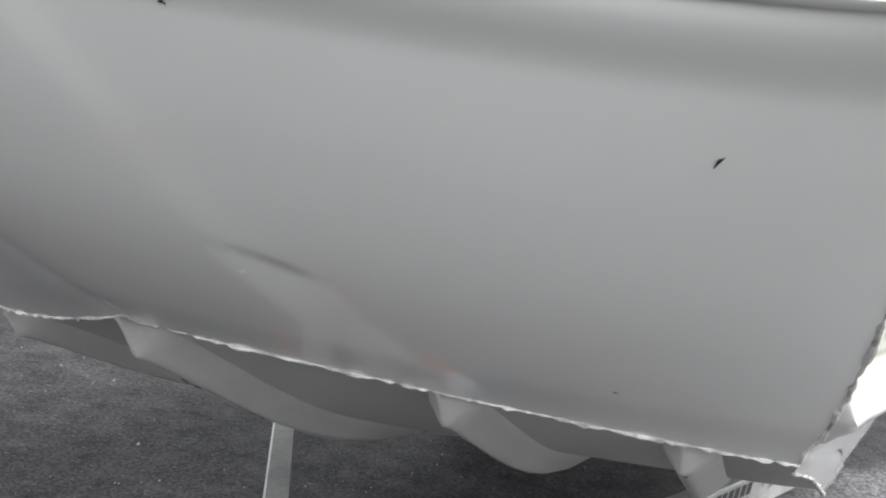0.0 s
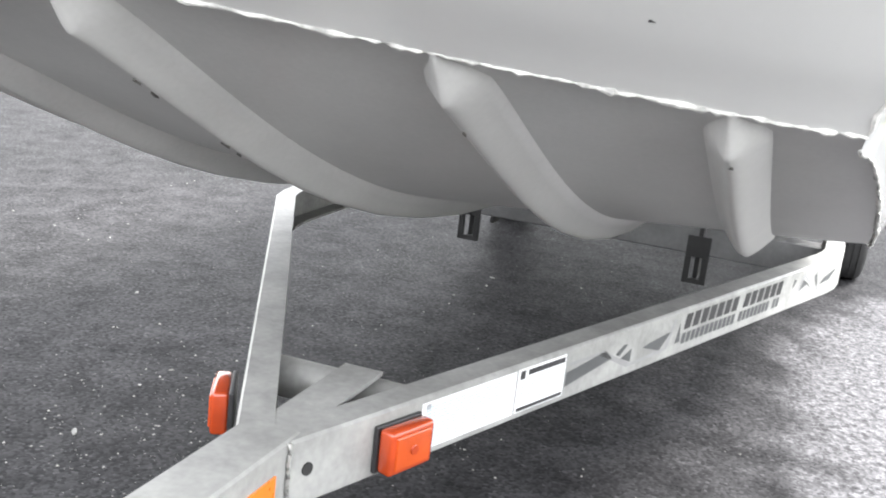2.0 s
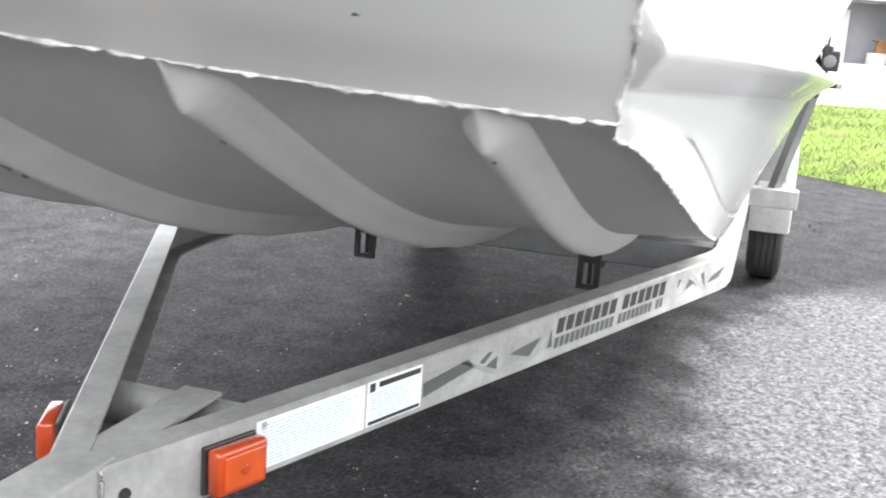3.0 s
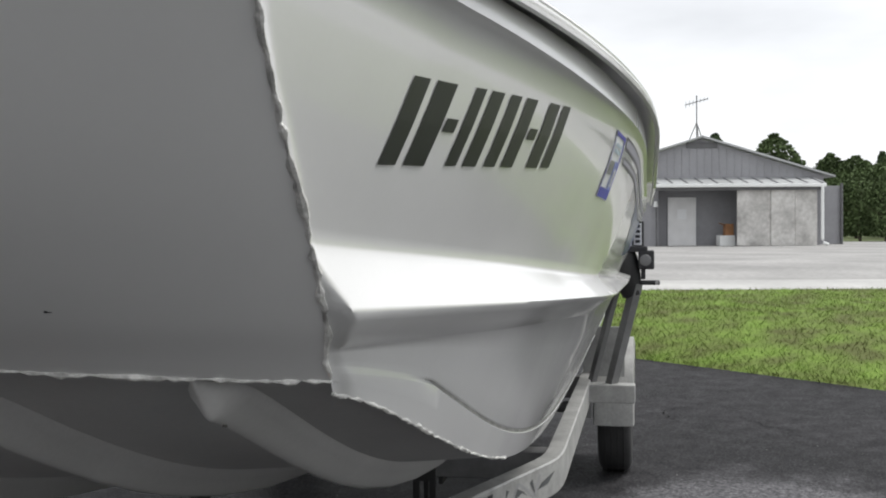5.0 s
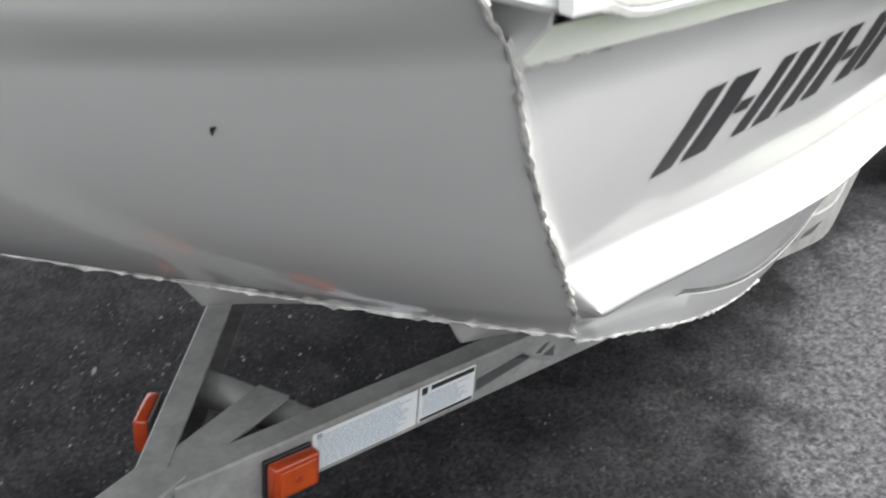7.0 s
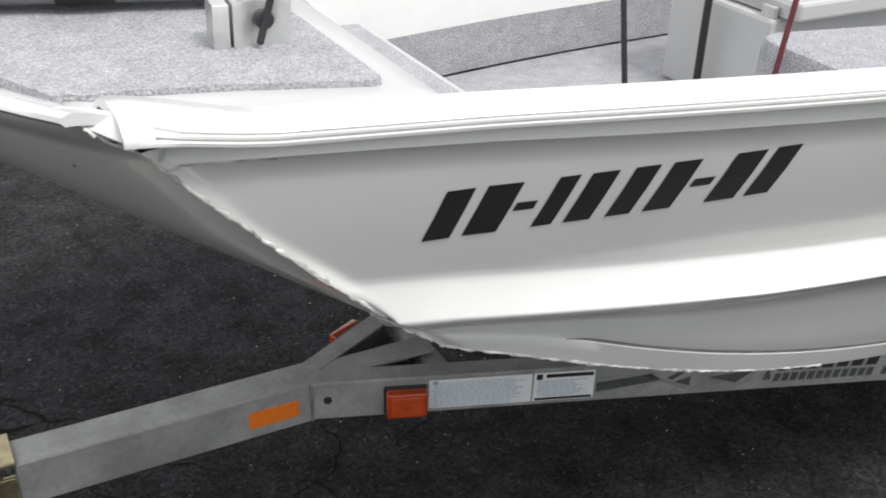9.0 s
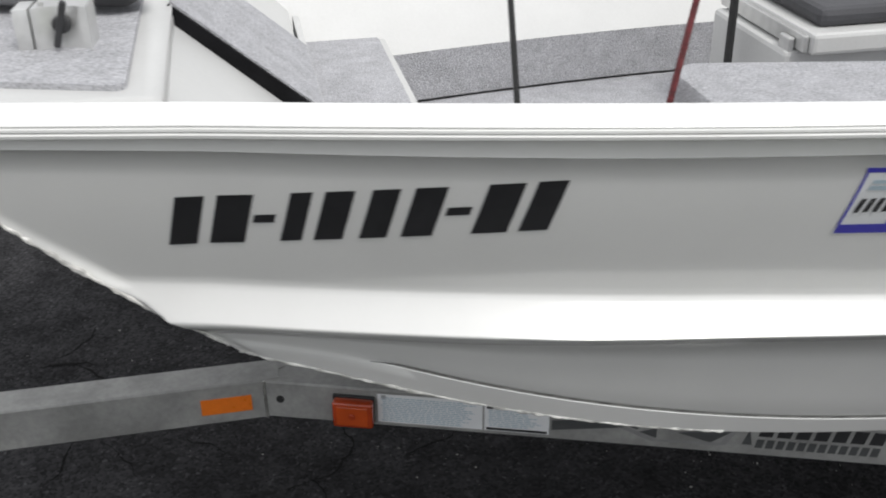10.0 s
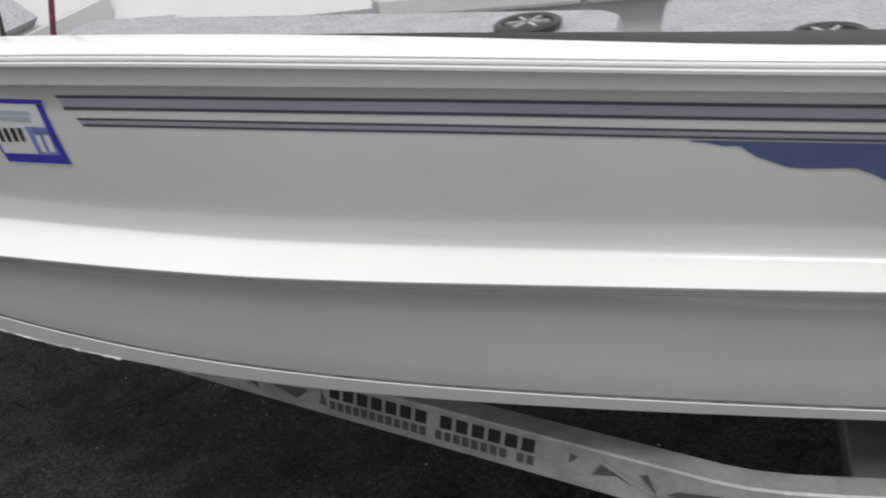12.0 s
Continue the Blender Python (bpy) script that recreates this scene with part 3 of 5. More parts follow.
def cup_holder(x, y, z):
    ob = thing("cup_holder", "black plastic cup holder set in the carpeted box", "cup holder", "cup holders", (x, y, z))
    bm = bmesh.new()
    rings = []
    for r, h in ((0.047, 0.0), (0.048, 0.006), (0.043, 0.009), (0.037, 0.007), (0.034, 0.001), (0.033, 0.0035)):
        rings.append([Vector((r * math.cos(a), r * math.sin(a), h)) for a in (2 * math.pi * k / 36 for k in range(36))])
    sweep_bm(rings, bm)
    part("rim", bm, BLACK_PL, ob, "glossy black rim", smooth=True)
    for k in range(6):
        part("drain_rib", box_bm(0.024, 0.004, 0.004, Matrix.Rotation(k * math.pi / 3, 4, "Z") @ Matrix.Translation((0.018, 0, 0.006))), STEEL, ob, "pale worn drain rib")
    return ob


cup_holder(1.475, -0.565, 1.1835)
cup_holder(1.855, -0.702, 1.1775)

# seat box with a hinged lid and a dark cushion
seat_box = thing("seat_box", "white fibreglass seat box with dark cushion on the cockpit floor", "seat", at=(0, 0, 0))
part("body", span_box(1.075, 1.74, -0.075, 0.25, FLOOR_Z, 1.100, 0.010), GEL_IN, seat_box)
part("lid", span_box(1.108, 1.490, -0.115, 0.30, 1.100, 1.142, 0.008), GEL_IN, seat_box, "white moulded lid")
part("lid", span_box(1.497, 1.745, -0.115, 0.30, 1.100, 1.142, 0.008), GEL_IN, seat_box, "white moulded lid")
part("hinge", span_box(1.096, 1.107, -0.10, 0.26, 1.104, 1.136, 0.002), STEEL, seat_box, "metal piano hinge")
part("latch", span_box(1.082, 1.095, -0.070, -0.030, 1.07, 1.125, 0.003), STEEL, seat_box, "metal latch")
part("cushion", span_box(1.135, 1.482, -0.080, 0.28, 1.142, 1.180, 0.014), CUSHION, seat_box, "dark vinyl cushion")
part("cushion", span_box(1.507, 1.73, -0.080, 0.28, 1.142, 1.155, 0.005), CARPET, seat_box, "grey padded cover")

# ---------------------------------------------------------------- writing and stickers on the topside
def side_decal(name, quads, material, parent, lift=0.0012, sgn=-1, label=""):
    """Thin film that follows the topside; quads are corner lists in (x, z)."""
    bm = bmesh.new()
    for q in quads:
        (x0, z0), (x1, z1), (x2, z2), (x3, z3) = q
        n = max(1, int(abs(x1 - x0) / 0.06))
        m = max(1, int(abs(z3 - z0) / 0.03))
        grid = []
        for i in range(n + 1):
            f = i / n
            col = []
            for j in range(m + 1):
                h = j / m
                xa, za = x0 + (x1 - x0) * f, z0 + (z1 - z0) * f
                xb, zb = x3 + (x2 - x3) * f, z3 + (z2 - z3) * f
                x, z = xa + (xb - xa) * h, za + (zb - za) * h
                col.append(bm.verts.new((x, sgn * (hull_y(x, z) + lift), z)))
            grid.append(col)
        for i in range(n):
            for j in range(m):
                bm.faces.new((grid[i][j], grid[i + 1][j], grid[i + 1][j + 1], grid[i][j + 1]))
    bmesh.ops.remove_doubles(bm, verts=bm.verts, dist=1e-5)
    return part(name, bm, material, parent, label)


# ---------------------------------------------------------------- trailer
trailer = thing("boat_trailer", "galvanised boat trailer with a V-shaped front frame on asphalt", "trailer")
Z0, Z1 = 0.376, 0.466
HALF = radians(19.6)
FAR = radians(27.3)
dirn = Vector((math.cos(HALF), -math.sin(HALF), 0))


def tube_path(pts, w, z0, z1, rad=0.0035):
    """A rectangular tube along plan points, mitred."""
    pts = [Vector((x, y, 0)) for x, y in pts]
    rings = []
    for i, p in enumerate(pts):
        d0 = (p - pts[max(0, i - 1)]).normalized() if i else (pts[1] - p).normalized()
        d1 = (pts[min(len(pts) - 1, i + 1)] - p).normalized() if i < len(pts) - 1 else d0
        d = (d0 + d1).normalized()
        s = Vector((-d.y, d.x, 0)) / max(0.4, d.dot(d1))
        r = rad
        sec = [(-w / 2 + r, z0), (w / 2 - r, z0), (w / 2, z0 + r), (w / 2, z1 - r), (w / 2 - r, z1), (-w / 2 + r, z1), (-w / 2, z1 - r), (-w / 2, z0 + r)]
        rings.append([p + s * a + Vector((0, 0, z)) for a, z in sec])
    return sweep_bm(rings)


def channel_path(pts, w, z0, z1, side, t=0.006):
    """A rolled channel along plan points: the web lies on the given side, the flanges reach back from it."""
    pts = [Vector((x, y, 0)) for x, y in pts]
    rings = []
    for i, p in enumerate(pts):
        d0 = (p - pts[max(0, i - 1)]).normalized() if i else (pts[1] - p).normalized()
        d1 = (pts[min(len(pts) - 1, i + 1)] - p).normalized() if i < len(pts) - 1 else d0
        d = (d0 + d1).normalized()
        s = Vector((-d.y, d.x, 0)) / max(0.4, d.dot(d1)) * side
        o, n, r = w / 2, -w / 2, 0.0035
        sec = [(o - r, z0), (n, z0), (n, z0 + t), (o - t, z0 + t), (o - t, z1 - t), (n, z1 - t), (n, z1), (o - r, z1), (o, z1 - r), (o, z0 + r)]
        rings.append([p + s * a + Vector((0, 0, z)) for a, z in sec])
    return sweep_bm(rings)


# the outer face of the port beam runs through (0.03, -0.040)
BW = 0.046
nrm = Vector((-math.sin(HALF), -math.cos(HALF), 0))
start = Vector((0.03, -0.040, 0)) - nrm * BW / 2
BEND = 1.78


def beam_plan(half, bend, sgn):
    """Plan of one front beam with its bend, and where it runs straight aft."""
    along = Vector((math.cos(half), -math.sin(half), 0))
    out = Vector((-math.sin(half), -math.cos(half), 0))
    s0 = Vector((0.03, -0.040 if sgn < 0 else -0.035, 0)) - out * BW / 2
    pts = [s0 + along * d for d in (0.0, 0.6, 1.2, bend - 0.12, bend - 0.06, bend)]
    e = pts[-1]
    pts += [e + Vector((a, -q, 0)) for a, q in ((0.05, 0.013), (0.11, 0.020), (0.18, 0.022), (2.5, 0.022))]
    return [(p.x, p.y * -sgn) for p in pts]


for sgn, half, bend in ((-1, HALF, BEND), (1, FAR, 1.38)):
    run = beam_plan(half, bend, sgn)
    part("side_beam", channel_path(run, BW, Z0, Z1, sgn), ALU, trailer, "galvanised channel beam with a bend", smooth=True, angle=30)
    if sgn < 0:
        BEAM_Y = run[-1][1]

part("tongue", tube_path([(-0.53, 0), (0.06, 0)], 0.076, Z0 - 0.004, Z1 + 0.002), ALU, trailer, "galvanised square tongue")
part("tongue_tail", channel_path([(0.04, -0.004), (0.31, -0.004)], 0.062, Z0 + 0.004, Z1 - 0.001, 1), ALU, trailer, "galvanised channel between the two beams")
part("front_crossbar", tube_bm([(0.305, -0.118, 0.424), (0.305, 0.150, 0.424)], 0.030, 16), ALU, trailer, "galvanised round crossbar", smooth=True, angle=40)
part("crossbar", tube_path([(1.95, BEAM_Y + 0.02), (1.95, -BEAM_Y - 0.02)], 0.07, Z0 - 0.01, Z1 - 0.02), ALU_DARK, trailer)
part("crossbar", tube_path([(3.45, BEAM_Y + 0.02), (3.45, -BEAM_Y - 0.02)], 0.07, Z0 - 0.02, Z1 - 0.02), ALU_DARK, trailer)


def beam_pt(d, z, lift=0.0):
    """On the outer face of the port beam, d metres aft of the joint."""
    p = Vector((0.03, -0.040, 0)) + dirn * d + nrm * lift
    return Vector((p.x, p.y, z))


def beam_film(name, quads, material, parent, lift=0.0008, label=""):
    bm = bmesh.new()
    for q in quads:
        bm.faces.new([bm.verts.new(beam_pt(d, z, lift)) for d, z in q])
    return part(name, bm, material, parent, label)


def rect(d0, d1, z0, z1, slant=0.0):
    return [(d0, z0), (d1, z0), (d1 + slant, z1), (d0 + slant, z1)]


# maker's labels
plate = beam_film("label", [rect(0.236, 0.452, 0.387, 0.457)], LABEL, trailer, label="white printed label on the beam")
def print_rows(d0, d1, z0, n, step, h, seed):
    """Rows of small word bars."""
    rnd = random.Random(seed)
    out = []
    for k in range(n):
        d, end = d0 + rnd.uniform(0, 0.004), d1 - rnd.uniform(0, 0.04)
        while d < end:
            w = rnd.uniform(0.004, 0.016)
            out.append(rect(d, min(end, d + w), z0 + step * k, z0 + step * k + h))
            d += w + 0.0022
    return out


beam_film("print_line", print_rows(0.243, 0.446, 0.391, 13, 0.0047, 0.0024, 1), LABEL_BLUE, plate, 0.0016, "rows of pale blue fine print")
beam_film("sign_mark", [rect(0.244, 0.254, 0.446, 0.4545)], LABEL_GREY, plate, 0.0016, "grey mark")
plate = beam_film("label", [rect(0.456, 0.587, 0.387, 0.458)], LABEL, trailer, label="white warning label with dark header bars")
beam_film("header_bar", [rect(0.482, 0.583, 0.445, 0.454), rect(0.460, 0.583, 0.389, 0.395)], VINYL, plate, 0.0016, "dark header bar")
beam_film("sign_mark", [rect(0.461, 0.474, 0.441, 0.455)], VINYL, plate, 0.0016, "dark warning mark")
beam_film("print_line", print_rows(0.463, 0.582, 0.3985, 9, 0.0047, 0.0023, 2), LABEL_BLUE, plate, 0.0016, "rows of fine print")
# dark zigzag graphics on the beam
for piece in [[(0.592, 0.400), (0.592, 0.424), (0.71, 0.438), (0.735, 0.420)], [(0.765, 0.413), (0.80, 0.400), (0.80, 0.425)], [(0.745, 0.424), (0.76, 0.418), (0.785, 0.436), (0.77, 0.437)],
                      [(0.84, 0.418), (0.905, 0.400), (0.945, 0.430), (0.86, 0.422)], [(0.965, 0.402), (0.985, 0.402), (0.978, 0.440)]]:
    beam_film("graphic", [piece], VINYL_GREY, trailer, label="dark grey graphic on the beam")
for piece in [[(1.525, 0.424), (1.545, 0.443), (1.53, 0.447)], [(1.565, 0.412), (1.62, 0.425), (1.64, 0.410), (1.585, 0.440)], [(1.655, 0.438), (1.685, 0.405), (1.67, 0.445)],
                      [(1.70, 0.412), (1.76, 0.415), (1.80, 0.440), (1.72, 0.425)]]:
    beam_film("graphic", [piece], VINYL_GREY, trailer, label="dark grey graphic on the beam")
GREY_LINE = mat("faint_grey_line_vinyl", (0.27, 0.27, 0.27), 0.45, var=0.1, scale=30)
for line in ([rect(0.60, 0.69, 0.434, 0.440, 0.0), [(0.69, 0.434), (0.70, 0.440), (0.80, 0.398), (0.79, 0.392)], [(0.79, 0.392), (0.80, 0.398), (0.93, 0.402), (0.92, 0.394)],
              [(0.92, 0.394), (0.935, 0.398), (0.965, 0.452), (0.952, 0.452)]],
             [[(1.545, 0.405), (1.56, 0.405), (1.60, 0.450), (1.585, 0.452)], [(1.585, 0.452), (1.60, 0.450), (1.69, 0.402), (1.675, 0.400)], [(1.675, 0.400), (1.69, 0.402), (1.72, 0.448), (1.705, 0.448)]]):
    beam_film("graphic_line", line, GREY_LINE, trailer, label="grey zigzag line")
# dealer lettering as plain bars
x = 0.995
for n_char, gap in ((7, 0.022), (6, 0.0)):
    for k in range(n_char):
        beam_film("letter_bar", [rect(x, x + 0.026, 0.424, 0.454, 0.007)], VINYL, trailer)
        x += 0.0345
    x += gap
x = 0.990
for n_char, gap in ((12, 0.016), (8, 0.016), (2, 0.0)):
    for k in range(n_char):
        beam_film("letter_bar", [rect(x, x + 0.0145, 0.396, 0.417, 0.004)], VINYL_GREY, trailer)
        x += 0.0198
    x += gap


def marker_light(sgn):
    """Side marker on the front beam."""
    ob = thing("marker_light", "amber side marker light on the trailer beam", "light", "marker lights")
    m = Matrix.Rotation(FAR - HALF, 4, "Z") @ Matrix.Diagonal((1, -1, 1, 1)) if sgn > 0 else Matrix()
    ang = Matrix.Rotation(-HALF, 4, "Z")

    def at(d, lift, z):
        return m @ Matrix.Translation(beam_pt(d, z, lift)) @ ang
    part("base", box_bm(0.087, 0.007, 0.065, at(0.187, 0.0035, 0.417), 0.002), BLACK_PL, ob, "black base")
    bm = box_bm(0.084, 0.024, 0.062, at(0.1885, 0.0185, 0.417), 0.006, 3)
    lens = part("lens", bm, AMBER_DK, ob, "red-amber moulded lens", smooth=True)
    bm = box_bm(0.066, 0.004, 0.046, at(0.1885, 0.0310, 0.417), 0.0018)
    part("lens_face", bm, AMBER, lens, "raised amber face")
    part("bulb_boss", cyl_bm(0.007, 0.003, at(0.1885, 0.0335, 0.417) @ Matrix.Rotation(math.pi / 2, 4, "X"), 16, bevel=0.001), AMBER_DK, lens)
    return ob


marker_light(-1)
marker_light(1)
part("reflector", span_box(-0.104, 0.0, -0.0405, -0.0382, 0.398, 0.436, 0.0008), REFLECT, trailer, "orange rectangular reflector")
part("bolt_hole", cyl_bm(0.0085, 0.004, Matrix.Translation(beam_pt(0.03, 0.424, 0.0)) @ Matrix.Rotation(-HALF, 4, "Z") @ Matrix.Rotation(math.pi / 2, 4, "X"), 20), BLACK, trailer, "dark bolt hole")
# welds at the joint
pts = [(0.028, -0.0405, Z0 + i * (Z1 - Z0) / 12) for i in range(13)]
p3 = [Vector(p) + 0.0012 * Vector((noise.noise(Vector(p) * 90), noise.noise(Vector(p) * 70 + Vector((5, 0, 0))), 0)) for p in pts]
part("weld", tube_bm(p3, 0.003, 8), WELD, trailer, "rippled weld bead", smooth=True)
# hinge plate at the front end of the tongue
bm = span_box(-0.575, -0.53, -0.046, 0.046, 0.372, 0.382, 0.002)
span_box(-0.575, -0.53, -0.046, 0.046, 0.470, 0.480, 0.002, bm=bm)
span_box(-0.600, -0.534, -0.05, -0.042, 0.40, 0.45, 0.002, bm=bm)
part("hinge_bracket", bm, GOLD, trailer, "yellow zinc hinge bracket")
part("hinge_pin", cyl_bm(0.012, 0.13, Matrix.Translation((-0.565, -0.02, 0.425)), 16, bevel=0.002), GOLD, trailer)
part("tongue_stub", tube_path([(-1.05, 0), (-0.58, 0)], 0.07, Z0, Z1), ALU, trailer)
# bunks with brackets
for sgn in (-1, 1):
    part("bunk", span_box(1.62, 4.2, sgn * 0.31 - 0.045, sgn * 0.31 + 0.045, 0.545, 0.585, 0.008), BLACK, trailer, "black carpeted bunk under the hull")
    for bx in (1.75, 1.95, 3.45):
        part("bunk_bracket", span_box(bx - 0.03, bx + 0.03, sgn * 0.31 - 0.006, sgn * 0.31 + 0.006, 0.345, 0.57, 0.002), BLACK, trailer, "black bracket")
    foot = part("bracket_foot", span_box(1.700, 1.706, sgn * 0.31 - 0.030, sgn * 0.31 + 0.030, 0.405, 0.46, 0.002), BLACK, trailer, "black slotted bracket foot")
    for side in (-1, 1):
        part("foot_leg", span_box(1.700, 1.712, sgn * 0.31 + side * 0.022 - 0.008, sgn * 0.31 + side * 0.022 + 0.008, 0.345, 0.406, 0.002), BLACK, foot)
    part("foot_base", span_box(1.700, 1.712, sgn * 0.31 - 0.030, sgn * 0.31 + 0.030, 0.335, 0.347, 0.002), BLACK, foot)
    part("bunk_strut", span_box(1.92, 1.98, sgn * 0.31 - 0.02, sgn * 0.31 + 0.02, 0.44, 0.565, 0.003), ALU_DARK, trailer)
    part("bunk_pad", span_box(1.85, 4.1, sgn * 0.31 - 0.03, sgn * 0.31 + 0.03, 0.585, 0.606, 0.006), BLACK, trailer)


def wheel(sgn):
    """Tyre, rim and fender beside the rear of the frame."""
    cx, cy, r, w = 3.72, sgn * 0.742, 0.268, 0.143
    hub = Matrix.Translation((cx, cy, r)) @ Matrix.Rotation(math.pi / 2, 4, "X")
    bm = bmesh.new()
    rings = []
    for rr, h in ((0.165, -0.40), (0.20, -0.50), (0.235, -0.49), (0.256, -0.43), (0.265, -0.34), (0.268, -0.2), (0.268, 0.2), (0.265, 0.34), (0.256, 0.43), (0.235, 0.49), (0.20, 0.50), (0.165, 0.40)):
        rings.append([hub @ Vector((rr * math.cos(a), rr * math.sin(a), h * w)) for a in (2 * math.pi * k / 48 for k in range(48))])
    sweep_bm(rings, bm, caps=False)
    me = bpy.data.meshes.new("tyre")
    bmesh.ops.recalc_face_normals(bm, faces=bm.faces)
    bm.to_mesh(me)
    bm.free()
    me.materials.append(TYRE)
    me.shade_smooth()
    t = new("tyre", me)
    t.parent = trailer
    bm = cyl_bm(0.168, 0.10, hub, 32, bevel=0.01)
    part("rim", bm, ALU, t, "pale steel rim", smooth=True)
    for g in (-0.3, -0.1, 0.1, 0.3):
        ring = [hub @ Vector((0.2685 * math.cos(a), 0.2685 * math.sin(a), g * w * 0.9)) for a in (2 * math.pi * k / 48 for k in range(49))]
        part("tread_groove", tube_bm(ring, 0.003, 5, closed_ends=False), BLACK, t)
    # fender
    rings = []
    for k in range(15):
        a = radians(-8 + 196 * k / 14)
        rr = 0.312
        ring = []
        for rad, yy in ((rr - 0.02, -0.084), (rr + 0.008, -0.078), (rr + 0.014, 0.0), (rr + 0.008, 0.078), (rr - 0.02, 0.084), (rr - 0.022, 0.080), (rr + 0.006, 0.0), (rr - 0.022, -0.080)):
            ring.append(Vector((cx + rad * math.cos(a), cy + yy, r + 0.02 + rad * math.sin(a) * 0.92)))
        rings.append(ring)
    part("fender", sweep_bm(rings), ALU, trailer, "galvanised mudguard over the wheel", smooth=True, angle=40)


wheel(-1)
wheel(1)
part("axle", tube_bm([(3.72, -0.72, 0.268), (3.72, 0.72, 0.268)], 0.025, 12), ALU_DARK, trailer, smooth=True)
for sgn in (-1, 1):
    part("spring", span_box(3.40, 4.05, sgn * abs(BEAM_Y) - 0.02, sgn * abs(BEAM_Y) + 0.02, 0.29, 0.31, 0.004), ALU_DARK, trailer)
    part("spring_hanger", span_box(3.38, 3.43, sgn * abs(BEAM_Y) - 0.02, sgn * abs(BEAM_Y) + 0.02, 0.28, 0.40, 0.004), ALU_DARK, trailer)
    part("spring_hanger", span_box(4.02, 4.07, sgn * abs(BEAM_Y) - 0.02, sgn * abs(BEAM_Y) + 0.02, 0.28, 0.40, 0.004), ALU_DARK, trailer)
    part("step_bar", span_box(3.08, 3.15, sgn * 0.62, sgn * 0.832, 0.392, 0.462, 0.004), ALU, trailer, "galvanised bar before the wheel")
    part("fender_plate", span_box(3.40, 3.412, sgn * 0.62, sgn * 0.788, 0.45, 0.655, 0.003), ALU, trailer, "galvanised plate before the mudguard")

# winch stand on the bar
stand = thing("winch_stand", "grey steel post with a black hand winch on the trailer bar", "winch")
part("post", tube_bm([(3.13, -0.742, 0.455), (3.13, -0.838, 0.845)], 0.024, 4), ALU_DARK, stand, "grey square post")
part("brace", tube_bm([(3.20, -0.665, 0.455), (3.20, -0.762, 0.83)], 0.017, 4), ALU_DARK, stand)
drum_at = Matrix.Translation((3.15, -0.800, 0.885)) @ Matrix.Rotation(radians(-14), 4, "X")
rings = []
for z, rr in ((-0.098, 0.022), (-0.090, 0.036), (-0.05, 0.046), (0.0, 0.053), (0.05, 0.056), (0.085, 0.050), (0.098, 0.036), (0.102, 0.012)):
    rings.append([drum_at @ Vector((rr * math.cos(a) * 1.1, rr * math.sin(a), z)) for a in (2 * math.pi * k / 28 for k in range(28))])
part("strap_drum", sweep_bm(rings), BLACK, stand, "black wound strap", smooth=True)
part("winch_housing", span_box(3.10, 3.19, -0.905, -0.845, 0.900, 0.972, 0.006), BLACK_PL, stand, "black winch housing")
part("housing_cap", span_box(3.10, 3.18, -0.880, -0.805, 0.966, 0.988, 0.006), BLACK_PL, stand)
part("gear_cover", cyl_bm(0.022, 0.01, Matrix.Translation((3.096, -0.872, 0.935)) @ Matrix.Rotation(math.pi / 2, 4, "Y"), 16, bevel=0.003), ALU_DARK, stand, "worn grey gear cover", smooth=True)
part("gear_shaft", span_box(3.12, 3.14, -0.872, -0.855, 0.862, 0.902, 0.003), BLACK_PL, stand)
part("crank_handle", span_box(3.122, 3.138, -0.926, -0.850, 0.840, 0.858, 0.006), BLACK_PL, stand, "black crank handle")
part("handle_end", cyl_bm(0.007, 0.010, Matrix.Translation((3.117, -0.915, 0.849)) @ Matrix.Rotation(math.pi / 2, 4, "Y"), 12), ALU, stand)
plate = part("side_plate", span_box(3.126, 3.132, -0.866, -0.822, 0.985, 1.082, 0.002), BLACK_PL, stand, "dark upright plate")
part("plate_label", span_box(3.1225, 3.1255, -0.858, -0.828, 0.992, 1.076, 0.001), LABEL, plate, "white label")
bm = bmesh.new()
for k in range(4):
    span_box(3.1215, 3.1222, -0.852, -0.834, 1.000 + 0.019 * k, 1.012 + 0.019 * k, bm=bm)
part("plate_print", bm, VINYL, plate, "dark print bars")

# ---------------------------------------------------------------- writing on the topside
spans = ((-0.049, -0.010, 0), (-0.001, 0.046, 0), (0.052, 0.078, 1), (0.082, 0.112, 0), (0.121, 0.160, 0), (0.174, 0.211, 0), (0.222, 0.264, 0), (0.274, 0.303, 1), (0.307, 0.354, 0), (0.364, 0.404, 0))
for a, b, dash in spans:
    f = (a + 0.05) / 0.45
    a, b = a - 0.013 * max(0, 1 - 1.6 * f), b - 0.013 * max(0, 1 - 1.6 * f)
    zb = 1.109 + 0.022 * f
    if dash:
        q = [(a, zb + 0.032), (b, zb + 0.033), (b + 0.003, zb + 0.046), (a + 0.003, zb + 0.045)]
    else:
        q = [(a, zb), (b - 0.004, zb + 0.0015), (b + 0.013, zb + 0.0795), (a + 0.017, zb + 0.078)]
    side_decal("letter_bar", [q], VINYL, boat)
